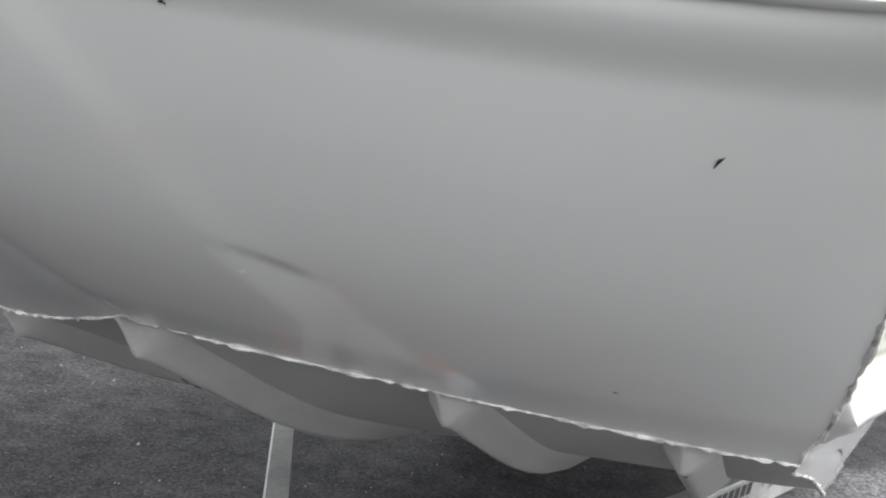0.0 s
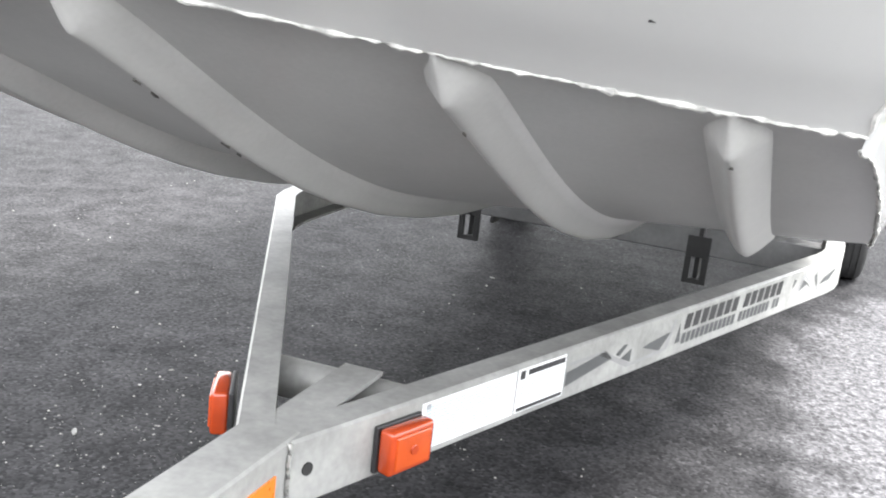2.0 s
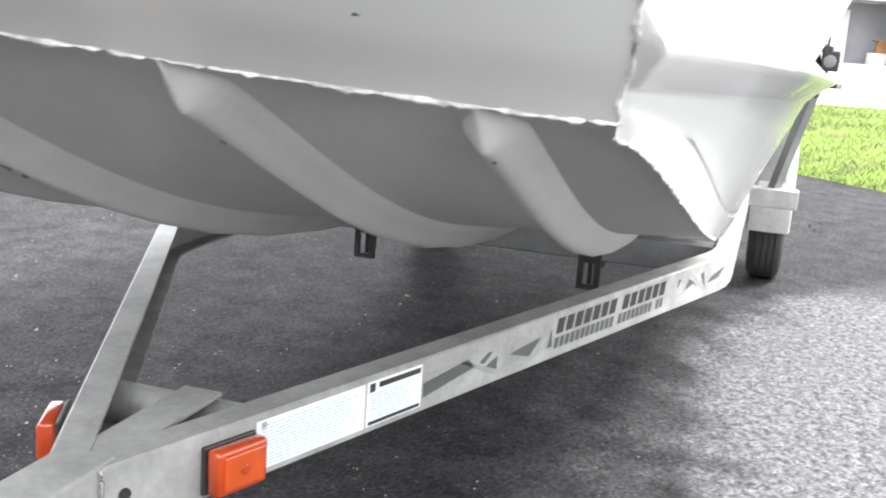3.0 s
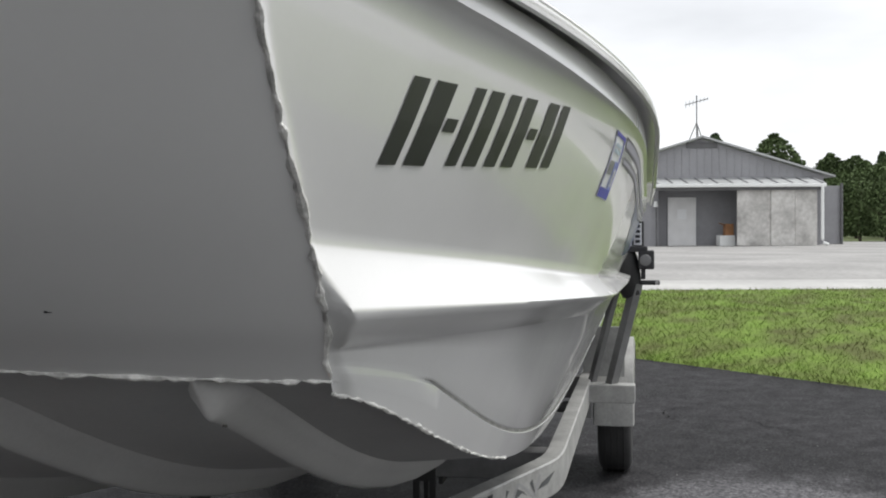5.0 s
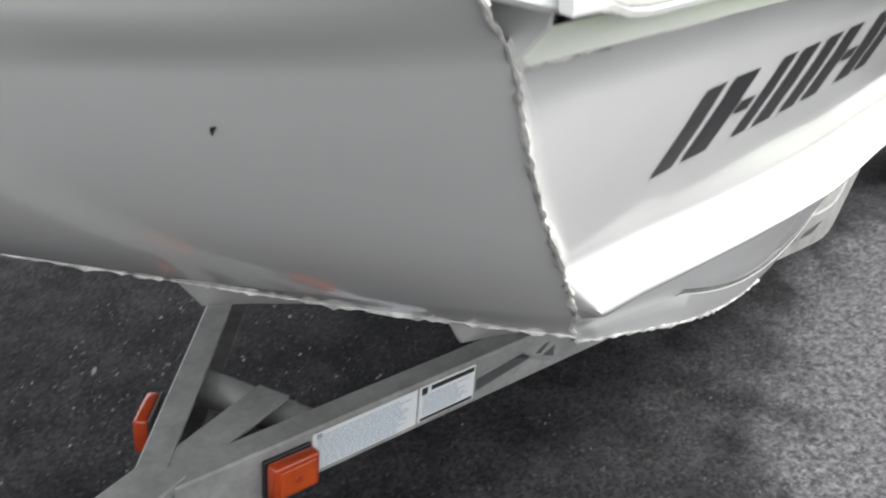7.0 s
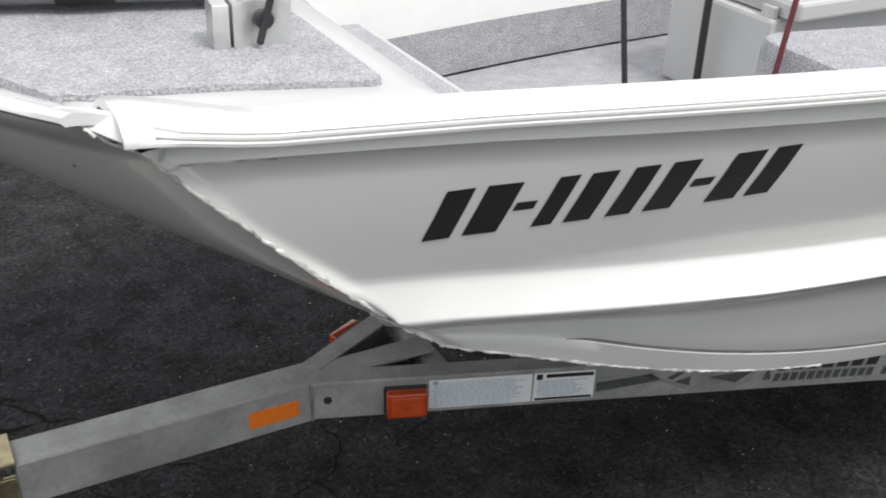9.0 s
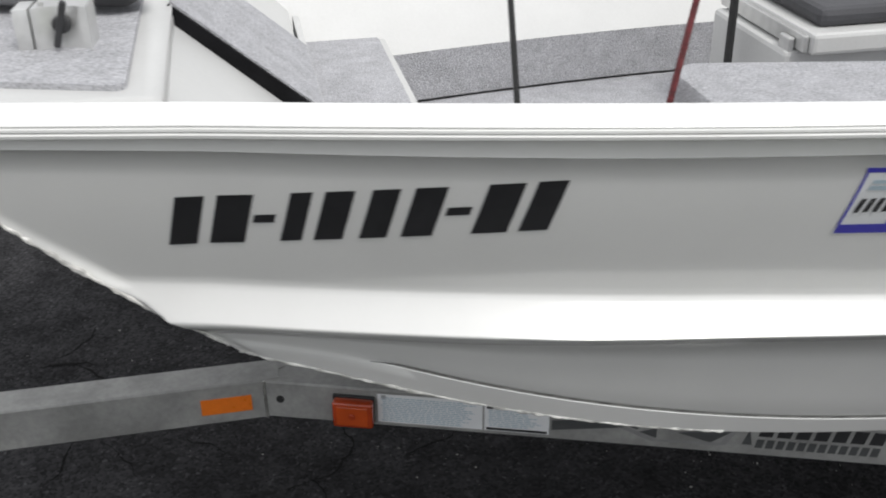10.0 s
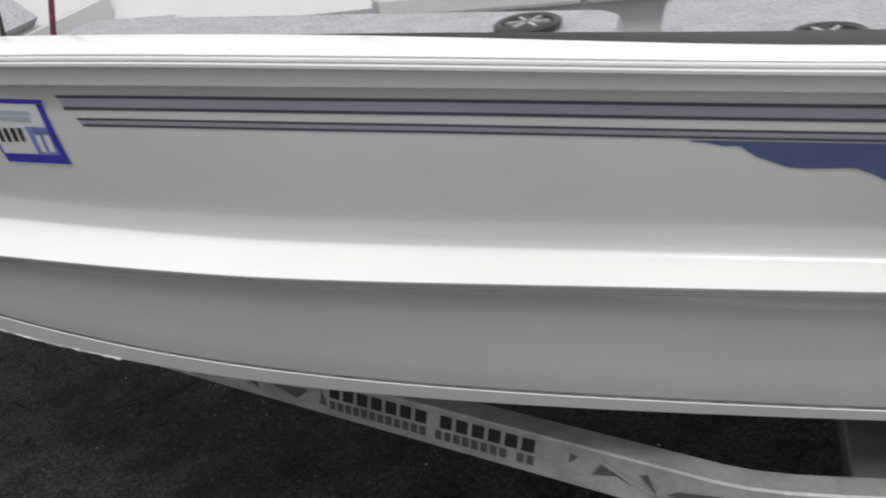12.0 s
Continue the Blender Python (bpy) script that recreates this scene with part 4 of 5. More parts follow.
# registration sticker
stk = side_decal("sticker", [[(0.762, 1.106), (0.873, 1.100), (0.881, 1.207), (0.772, 1.212)]], LABEL, boat, 0.0012, label="blue and white registration sticker")
FADED = mat("faded_blue_print", (0.22, 0.27, 0.60), 0.4, var=0.35, scale=60, fine=0.4, fine_scale=220)
for q in ([(0.764, 1.107), (0.872, 1.102), (0.873, 1.118), (0.765, 1.122)], [(0.772, 1.2045), (0.880, 1.1995), (0.8806, 1.2065), (0.772, 1.2115)],
          [(0.764, 1.122), (0.7675, 1.122), (0.7755, 1.204), (0.772, 1.204)], [(0.862, 1.118), (0.873, 1.1175), (0.879, 1.199), (0.868, 1.200)]):
    side_decal("sticker_band", [q], BLUE, stk, 0.002, label="blue border band")
side_decal("sticker_block", [[(0.826, 1.119), (0.861, 1.118), (0.866, 1.164), (0.830, 1.166)]], FADED, stk, 0.002, label="faded blue printed block")
side_decal("sticker_print", [[(0.776 + 0.012 * k, 1.142), (0.7825 + 0.012 * k, 1.1416), (0.7865 + 0.012 * k, 1.164), (0.780 + 0.012 * k, 1.1644)] for k in range(4)], VINYL, stk, 0.0026, label="dark print bars")
side_decal("sticker_print", [[(0.835, 1.124), (0.843, 1.1235), (0.848, 1.152), (0.840, 1.1525)], [(0.849, 1.124), (0.858, 1.1235), (0.863, 1.152), (0.854, 1.1525)]], LABEL, stk, 0.0026, label="white print bars")
side_decal("sticker_print", [[(0.782, 1.178), (0.846, 1.175), (0.847, 1.181), (0.783, 1.184)], [(0.784, 1.188), (0.85, 1.185), (0.851, 1.190), (0.785, 1.193)]], LABEL_BLUE, stk, 0.0026, label="pale print lines")


def stripe(x0, x1, top, low, material, label):
    n = 40
    quads = []
    for i in range(n):
        a = x0 + (x1 - x0) * i / n
        b = x0 + (x1 - x0) * (i + 1) / n
        quads.append([(a, sheer(a) - low), (b, sheer(b) - low), (b, sheer(b) - top), (a, sheer(a) - top)])
    side_decal("pinstripe", quads, material, boat, 0.0012, label=label)


stripe(0.905, 4.3, 0.048, 0.0525, STRIPE_DK, "dark pinstripe along the sheer")
stripe(0.909, 4.3, 0.0525, 0.065, STRIPE_LT, "lilac-grey pinstripe")
stripe(0.909, 4.3, 0.065, 0.0695, STRIPE_DK, "dark pinstripe")
stripe(0.922, 4.3, 0.0815, 0.085, STRIPE_DK, "thin dark pinstripe")
stripe(0.924, 4.3, 0.085, 0.091, STRIPE_LT, "thin lilac-grey pinstripe")
stripe(0.926, 4.3, 0.091, 0.0945, STRIPE_DK, "thin dark pinstripe")
quads = []
rnd = random.Random(4)
lows = [0.0975]
for i in range(120):
    lows.append(min(0.20, lows[-1] + 0.0062 + rnd.choice((-0.007, -0.005, -0.002, 0.001, 0.004, 0.008))))
lows = [max(0.098, q) for q in lows]
for i in range(120):
    a, b = 1.70 + 0.0175 * i, 1.70 + 0.0175 * (i + 1)
    quads.append([(a, sheer(a) - lows[i] - 0.001), (b, sheer(b) - lows[i + 1] - 0.001), (b, sheer(b) - 0.0965), (a, sheer(a) - 0.0965)])
side_decal("hull_graphic", quads, BLUE_DK, boat, 0.0012, label="slate blue ragged hull graphic")

# ---------------------------------------------------------------- loose gear on deck
bracket = thing("motor_bracket", "cast aluminium trolling-motor mount on the carpeted bow deck", "bracket", at=(-0.186, -0.410, 1.3060))
bracket.rotation_euler.z = radians(-6)


def column_plan(cx, hw, hd, pinch):
    """Plan of one cast block with waisted faces."""
    front = [(cx - hw + 2 * hw * k / 16, -hd + pinch * math.sin(math.pi * k / 16) ** 2) for k in range(17)]
    return front + [(x, -y) for x, y in reversed(front)]


for nm, cx, hw, hd, pinch, h in (("casting", 0.012, 0.036, 0.024, 0.009, 0.056), ("clamp_jaw", -0.038, 0.010, 0.022, 0.0, 0.054)):
    bm = sweep_bm([[Vector((x * f + cx * (1 - f), y * f, z)) for x, y in column_plan(cx, hw, hd, pinch)] for z, f in ((0.0, 1.0), (h - 0.002, 1.0), (h, 0.95))])
    part(nm, bm, STEEL, bracket, "silver cast block", smooth=True, angle=40)
part("clamp_bolt", cyl_bm(0.005, 0.02, Matrix.Translation((-0.026, 0, 0.030)) @ Matrix.Rotation(math.pi / 2, 4, "Y"), 12), STEEL, bracket)
part("knob", cyl_bm(0.012, 0.014, Matrix.Translation((0.014, -0.024, 0.034)) @ Matrix.Rotation(math.pi / 2, 4, "X"), 20, bevel=0.003), BLACK_PL, bracket, "black knob", smooth=True)
part("lever", box_bm(0.009, 0.008, 0.064, Matrix.Translation((0.014, -0.033, 0.036)) @ Matrix.Rotation(radians(16), 4, "Y"), 0.003), BLACK_PL, bracket, "black wing lever")
part("screw", cyl_bm(0.004, 0.006, Matrix.Translation((-0.012, -0.012, 0.058)), 10), STEEL, bracket)


def cord(label, pts, r, material, category):
    """A cord that runs up from the deck in a slack bow."""
    fine = []
    for i in range(len(pts) - 1):
        p0, p1, p2, p3 = (Vector(pts[max(0, i - 1)]), Vector(pts[i]), Vector(pts[i + 1]), Vector(pts[min(len(pts) - 1, i + 2)]))
        for k in range(8):
            t = k / 8
            fine.append(0.5 * ((2 * p1) + (p2 - p0) * t + (2 * p0 - 5 * p1 + 4 * p2 - p3) * t * t + (3 * p1 - p0 - 3 * p2 + p3) * t ** 3))
    fine.append(Vector(pts[-1]))
    ob = mesh_ob("cord", tube_bm(fine, r, 8), material, smooth=True)
    return tagged(ob, label, category, "cords")


cord("thin black cable looping up from the cockpit floor", [(0.485, -0.39, 0.872), (0.472, -0.355, 1.1), (0.459, -0.319, 1.35), (0.441, -0.27, 1.7), (0.6, 0.0, 1.85), (0.9, 0.1, 1.6), (1.15, 0.15, 1.20)], 0.005, BLACK_CORD, "cable")
cord("dark red rope looping up from the cockpit floor", [(0.60, -0.51, 0.872), (0.648, -0.491, 1.1), (0.701, -0.471, 1.35), (0.775, -0.44, 1.7), (0.9, 0.0, 1.85), (1.1, 0.05, 1.6), (1.2, 0.16, 1.20)], 0.005, RED_CORD, "rope")
cord("thick black cable looping up beside the seat box", [(1.04, 0.085, 0.872), (1.04, 0.087, 1.1), (1.042, 0.088, 1.35), (1.06, 0.09, 1.7), (1.2, 0.1, 1.85), (1.4, 0.12, 1.6), (1.5, 0.16, 1.195)], 0.009, BLACK_CORD, "cable")

# electric motor laid on the bow deck
motor = thing("trolling_motor", "grey electric trolling motor with black bands lying on the bow deck", "boat motor", at=(-0.325, -0.185, 1.3060))
motor.rotation_euler.z = radians(-16)


def loft_x(xs, half_y, z0, z1):
    rings = []
    for x, f in xs:
        ring = []
        for k in range(20):
            a = 2 * math.pi * k / 20
            cy, cz = math.cos(a), math.sin(a)
            sq = 1 / max(abs(cy), abs(cz)) ** 0.6
            ring.append(Vector((x, half_y * f * cy * sq, (z0 + z1) / 2 + (z1 - z0) / 2 * cz * sq * min(1, f + 0.1) * 0.86)))
        rings.append(ring)
    return sweep_bm(rings)


MOTOR_GREY = mat("grey_motor_paint", (0.22, 0.22, 0.225), 0.45, var=0.12, scale=12, coat=0.2)
part("housing", loft_x([(-0.30, 0.5), (-0.28, 0.8), (-0.22, 0.95), (0.0, 1.0), (0.16, 0.95), (0.2, 0.8)], 0.052, 0.002, 0.105), MOTOR_GREY, motor, "grey housing", smooth=True)
part("band", loft_x([(-0.045, 1.06), (-0.04, 1.1), (0.025, 1.1), (0.03, 1.06)], 0.052, 0.0, 0.109), BLACK, motor, "black rubber strap", smooth=True)
part("nose", loft_x([(0.185, 0.85), (0.2, 0.95), (0.235, 0.9), (0.26, 0.6), (0.27, 0.2)], 0.055, 0.0, 0.11), BLACK_PL, motor, "black rounded end", smooth=True)

# ---------------------------------------------------------------- ground: lot, grass bank, road and far fields in one sheet
VIEW = Vector((0.982, 0.190, 0)).normalized()
ACROSS = Vector((-0.190, 0.982, 0)).normalized()
EYE = Vector((-0.94, -0.87, 0))


def site(v, d):
    """A place d metres ahead along the lot's long axis, v metres to its right."""
    return EYE + VIEW * d - ACROSS * v


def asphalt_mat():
    """Dark bound stone, worn pale and coarse to port, with sky glare painted in."""
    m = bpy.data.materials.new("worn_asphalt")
    m.use_nodes = True
    n, l = m.node_tree.nodes, m.node_tree.links
    b = n["Principled BSDF"]
    b.inputs["Specular IOR Level"].default_value = 0.015
    co = n.new("ShaderNodeTexCoord")

    def noise_tex(scale, detail, rough=0.55):
        t = n.new("ShaderNodeTexNoise")
        t.inputs["Scale"].default_value = scale
        t.inputs["Detail"].default_value = detail
        t.inputs["Roughness"].default_value = rough
        l.new(co.outputs["Object"], t.inputs["Vector"])
        return t

    def span(src, a, b2, lo, hi, smooth=False):
        r = n.new("ShaderNodeMapRange")
        if smooth:
            r.interpolation_type = "SMOOTHSTEP"
        for key, v in (("From Min", a), ("From Max", b2), ("To Min", lo), ("To Max", hi)):
            r.inputs[key].default_value = v
        l.new(src, r.inputs["Value"])
        return r.outputs["Result"]

    def calc(op, a, b2):
        q = n.new("ShaderNodeMath")
        q.operation = op
        for i, v in enumerate((a, b2)):
            if isinstance(v, (int, float)):
                q.inputs[i].default_value = v
            else:
                l.new(v, q.inputs[i])
        return q.outputs[0]

    big = noise_tex(0.8, 6)
    mid = noise_tex(7.0, 5)
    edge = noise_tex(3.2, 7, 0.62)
    xyz = n.new("ShaderNodeSeparateXYZ")
    l.new(co.outputs["Object"], xyz.inputs["Vector"])
    # distance from the middle of a worn, glare-painted oval beside the trailer, ragged at its rim
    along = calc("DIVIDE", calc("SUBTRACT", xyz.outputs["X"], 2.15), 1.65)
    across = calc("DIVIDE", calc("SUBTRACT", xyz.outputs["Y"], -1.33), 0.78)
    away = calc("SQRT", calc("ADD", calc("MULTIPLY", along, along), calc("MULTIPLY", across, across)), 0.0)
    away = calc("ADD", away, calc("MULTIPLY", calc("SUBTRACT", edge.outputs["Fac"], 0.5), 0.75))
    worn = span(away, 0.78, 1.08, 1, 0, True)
    stone = n.new("ShaderNodeTexVoronoi")
    stone.inputs["Scale"].default_value = 125
    l.new(co.outputs["Object"], stone.inputs["Vector"])
    grain = n.new("ShaderNodeSeparateColor")
    l.new(stone.outputs["Color"], grain.inputs["Color"])
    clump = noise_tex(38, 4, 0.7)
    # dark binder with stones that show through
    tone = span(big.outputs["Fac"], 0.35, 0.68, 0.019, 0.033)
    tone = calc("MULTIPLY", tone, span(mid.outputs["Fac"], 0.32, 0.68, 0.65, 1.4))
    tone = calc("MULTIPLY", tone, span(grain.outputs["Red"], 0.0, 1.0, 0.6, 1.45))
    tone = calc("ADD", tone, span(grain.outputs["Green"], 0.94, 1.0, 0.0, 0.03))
    # pale worn stones, lifted further to hold wet glare in their colour
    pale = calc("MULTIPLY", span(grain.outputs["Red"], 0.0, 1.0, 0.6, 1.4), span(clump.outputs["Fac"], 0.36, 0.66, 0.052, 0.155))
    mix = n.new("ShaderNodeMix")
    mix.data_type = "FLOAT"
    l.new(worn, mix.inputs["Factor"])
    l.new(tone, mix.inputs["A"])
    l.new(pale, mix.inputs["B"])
    col = n.new("ShaderNodeCombineColor")
    l.new(calc("MULTIPLY", mix.outputs["Result"], 1.0), col.inputs["Red"])
    l.new(calc("MULTIPLY", mix.outputs["Result"], 0.985), col.inputs["Green"])
    l.new(calc("MULTIPLY", mix.outputs["Result"], 1.03), col.inputs["Blue"])
    l.new(col.outputs["Color"], b.inputs["Base Color"])
    rough = calc("ADD", span(big.outputs["Fac"], 0.35, 0.65, 0.45, 0.60), calc("MULTIPLY", worn, 0.1))
    rough = calc("ADD", rough, span(grain.outputs["Blue"], 0, 1, -0.08, 0.12))
    l.new(rough, b.inputs["Roughness"])
    high = calc("ADD", calc("MULTIPLY", stone.outputs["Distance"], -0.9), calc("MULTIPLY", clump.outputs["Fac"], 0.9))
    bp = n.new("ShaderNodeBump")
    bp.inputs["Strength"].default_value = 0.15
    bp.inputs["Distance"].default_value = 0.006
    l.new(high, bp.inputs["Height"])
    l.new(bp.outputs["Normal"], b.inputs["Normal"])
    return m


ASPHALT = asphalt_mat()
GRASS_SOIL = mat("mown_grass_ground", (0.135, 0.205, 0.042), 0.9, tint=(0.095, 0.108, 0.038), scale=2.6, fine=0.5, fine_scale=30, bump=0.5, bump_scale=60, spec=0.1)
CONCRETE = mat("pale_concrete_road", (0.36, 0.355, 0.34), 0.8, var=0.2, scale=0.5, fine=0.25, fine_scale=12, bump=0.1, bump_scale=40)
GRAVEL = mat("grey_gravel_yard", (0.26, 0.255, 0.245), 0.9, var=0.25, scale=0.4, fine=0.4, fine_scale=10)
FIELD = mat("far_field_grass", (0.11, 0.14, 0.05), 0.95, var=0.3, scale=0.1, fine=0.3, fine_scale=3)

E0 = Vector((7.75, -0.78, 0))
E_DIR = Vector((0.68, 0.73, 0)).normalized()
T_D = 13.4
bm = bmesh.new()
cols = [-400, -150, -60, -30, -20, -14, -10, -8, -6, -5, -4, -3, -2, -1, 0, 1, 2, 3, 4, 6, 8, 12, 20, 40, 100, 400]


def lot_edge(s):
    return E0 + E_DIR * s * 0.95 if s < 0 else E0 + ACROSS * s


def ground_pt(s, r):
    e = lot_edge(max(s, -14)) if s >= -14 else lot_edge(-14) + ACROSS * (s + 14) * 1.0
    t = EYE + VIEW * T_D + ACROSS * (s * (1.0 if s > 0 else 0.9) + 0.4)
    if r <= 0:
        p = e - VIEW * (-r)
        return Vector((p.x, p.y, 0))
    if r <= 1:
        p = e.lerp(t, r)
        return Vector((p.x, p.y, 0.263 * smooth01(r / 0.62) + 0.012))
    p = t + VIEW * (r - 1)
    z = 0.275 + (0.10 * smooth01((r - 1) / 9))
    return Vector((p.x, p.y, z))


rvals = [-300, -100, -40, -20, -12, -8, -5, -3, -1.5, -0.5, 0, 0.02, 0.1, 0.2, 0.3, 0.4, 0.5, 0.6, 0.7, 0.8, 0.9, 1.0, 3.2, 8, 16, 24, 40, 70, 150, 500, 2500]
g = [[bm.verts.new(ground_pt(s, r)) for r in rvals] for s in cols]
for i in range(len(cols) - 1):
    for j in range(len(rvals) - 1):
        f = bm.faces.new((g[i][j], g[i + 1][j], g[i + 1][j + 1], g[i][j + 1]))
        r = rvals[j]
        f.material_index = 0 if r < 0 else 1 if r < 1 else 2 if r < 3.2 else 3 if r < 40 else 4
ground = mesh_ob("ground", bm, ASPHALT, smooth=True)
for m in (GRASS_SOIL, CONCRETE, GRAVEL, FIELD):
    ground.data.materials.append(m)
tagged(ground, "worn asphalt lot rising over a grass bank to a concrete road", "ground", kind="structure")

CRACK = mat("dark_crack_fill", (0.006, 0.006, 0.006), 0.9, var=0.4, scale=30, bump=0.3, bump_scale=200, spec=0.1)


def crack(x, y, heading, length, width, seed, bend=0.5):
    """A ragged crack that wanders over the asphalt."""
    rnd = random.Random(seed)
    a = radians(heading)
    step = 0.012
    lefts, rights = [], []
    n = int(length / step)
    bm = bmesh.new()
    for k in range(n + 1):
        w = width * (0.25 + 0.9 * rnd.random()) * math.sin(math.pi * (0.08 + 0.84 * k / n)) * 0.5
        side = Vector((-math.sin(a), math.cos(a), 0)) * w
        lefts.append(bm.verts.new((x + side.x, y + side.y, 0.0012)))
        rights.append(bm.verts.new((x - side.x, y - side.y, 0.0012)))
        x += step * math.cos(a)
        y += step * math.sin(a)
        a += rnd.uniform(-bend, bend) + 0.06 * (radians(heading) - a)
    for k in range(n):
        bm.faces.new((lefts[k], lefts[k + 1], rights[k + 1], rights[k]))
    return part("crack", bm, CRACK, ground, "thin dark crack in the asphalt")


crack(-0.47, 1.04, -105, 0.22, 0.008, 1)
crack(-0.61, 0.84, -5, 0.16, 0.018, 2)
crack(-0.52, 0.84, -38, 0.28, 0.010, 3)
crack(-0.60, 0.72, 25, 0.17, 0.022, 4)
crack(-0.19, 0.42, -70, 0.15, 0.006, 5)
crack(-0.54, 0.30, 35, 0.20, 0.008, 6)
crack(-0.41, 0.44, -10, 0.20, 0.006, 7)
crack(0.03, 0.14, 12, 0.56, 0.009, 8, 0.6)
crack(0.10, 0.21, -60, 0.15, 0.006, 9)
crack(0.35, 0.22, 40, 0.22, 0.006, 10)
crack(-0.45, 0.15, -20, 0.30, 0.006, 14)
crack(4.9, -1.05, 15, 0.5, 0.012, 11)
crack(5.2, -0.95, -50, 0.3, 0.010, 12)
crack(4.6, -1.6, 5, 0.7, 0.008, 13)

# loose grit
rnd = random.Random(31)
verts, faces = [], []
for q in range(1500):
    if q < 500:
        p = Vector((rnd.gauss(0.85, 0.35), rnd.gauss(0.62, 0.25), 0))
    else:
        p = Vector((rnd.uniform(-1.2, 4.5), rnd.uniform(-2.2, 2.6), 0))
    r = 0.0012 + 0.0035 * rnd.random() ** 4
    k = len(verts)
    for dx, dy, dz in ((-1, 0, 0), (0.2, -1, 0), (1, 0.1, 0), (-0.1, 1, 0), (0.15, 0.1, 1.0), (-0.3, -0.2, 0.8)):
        verts.append(p + Vector((dx * r * rnd.uniform(0.7, 1.3), dy * r * rnd.uniform(0.7, 1.3), dz * r * rnd.uniform(0.5, 1.0))))
    faces += [(k, k + 1, k + 5), (k + 1, k + 4, k + 5), (k + 1, k + 2, k + 4), (k + 2, k + 3, k + 4), (k + 3, k + 5, k + 4), (k + 3, k, k + 5)]
me = bpy.data.meshes.new("loose_grit")
me.from_pydata(verts, [], faces)
GRIT = mat("pale_grit", (0.24, 0.235, 0.22), 0.8, var=0.7, scale=25, fine=0.4, fine_scale=300)
me.materials.append(GRIT)
tagged(new("loose_grit", me), "pale loose grit scattered on the asphalt", "grit", kind="stuff")


SCRAP = mat("greyed_paper", (0.20, 0.20, 0.19), 0.9, var=0.4, scale=60)


def paper_scrap(x, y, w, h, turn, label):
    """A scrap or leaf bit lying on the asphalt."""
    bm = bmesh.new()
    rnd = random.Random(int(x * 100))
    ring = [(w * math.cos(a) * rnd.uniform(0.7, 1.1), h * math.sin(a) * rnd.uniform(0.6, 1.1)) for a in (2 * math.pi * k / 9 for k in range(9))]
    lo = [bm.verts.new((px, py, 0.0006)) for px, py in ring]
    hi = [bm.verts.new((px * 0.95, py * 0.95, 0.0025 + 0.0015 * rnd.random())) for px, py in ring]
    bm.faces.new(hi)
    for k in range(9):
        bm.faces.new((lo[k], lo[(k + 1) % 9], hi[(k + 1) % 9], hi[k]))
    ob = mesh_ob("scrap", bm, SCRAP, smooth=False)
    ob.location = (x, y, 0)
    ob.rotation_euler.z = turn
    tagged(ob, label, "scrap", "scraps on the asphalt")


paper_scrap(1.59, 1.30, 0.012, 0.007, 0.4, "small pale scrap lying on the asphalt")
paper_scrap(2.56, 0.47, 0.014, 0.009, 1.2, "small grey scrap lying on the asphalt")
paper_scrap(0.71, 0.81, 0.024, 0.006, 0.6, "thin pale sliver lying on the asphalt")

# grass blades on the bank
GRASS = mat("grass_blades", (0.140, 0.215, 0.042), 0.8, tint=(0.100, 0.112, 0.036), scale=2.6, fine=0.4, fine_scale=40, spec=0.2)
rnd = random.Random(11)
verts, faces = [], []
for _ in range(60000):
    s = rnd.uniform(-7.5, 2.2)
    r = rnd.random() ** 1.1 * 1.0
    p = ground_pt(s, max(0.004, r)) + Vector((rnd.uniform(-0.04, 0.04), rnd.uniform(-0.04, 0.04), -0.01))
    h = rnd.uniform(0.015, 0.055)
    a = rnd.uniform(0, 6.28)
    w = Vector((math.cos(a), math.sin(a), 0)) * rnd.uniform(0.003, 0.007)
    lean = Vector((rnd.uniform(-0.05, 0.05), rnd.uniform(-0.05, 0.05), h))
    k = len(verts)
    verts += [p - w, p + w, p + lean]
    faces.append((k, k + 1, k + 2))
me = bpy.data.meshes.new("grass")
me.from_pydata(verts, [], faces)
me.materials.append(GRASS)
tagged(new("grass", me), "short green and yellowish mown grass on the bank", "grass", kind="stuff")

# ---------------------------------------------------------------- building beyond the road
SIDING = mat("grey_metal_siding", (0.30, 0.30, 0.315), 0.6, metal=0.1, var=0.12, scale=0.6, fine=0.1, fine_scale=8)
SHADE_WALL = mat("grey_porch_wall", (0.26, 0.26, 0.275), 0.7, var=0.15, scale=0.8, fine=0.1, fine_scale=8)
SHEET = mat("weathered_sheet_metal", (0.52, 0.51, 0.49), 0.65, metal=0.1, var=0.4, scale=1.3, fine=0.35, fine_scale=7, tint=(0.33, 0.32, 0.305))
ROOF = mat("light_metal_roof", (0.42, 0.43, 0.43), 0.5, metal=0.3, var=0.15, scale=0.7, fine=0.1, fine_scale=9)
WHITE_TRIM = mat("white_painted_trim", (0.75, 0.76, 0.75), 0.5, var=0.06, scale=2)
DOOR_PAINT = mat("pale_grey_door_paint", (0.72, 0.72, 0.72), 0.55, var=0.08, scale=2)
DARK_TRIM = mat("dark_vent_metal", (0.13, 0.13, 0.135), 0.6, var=0.2, scale=3)
CARDBOARD = mat("brown_cardboard", (0.30, 0.15, 0.07), 0.9, var=0.2, scale=4)
WIRE = mat("aerial_metal", (0.14, 0.14, 0.14), 0.5, metal=0.6, var=0.2, scale=5)

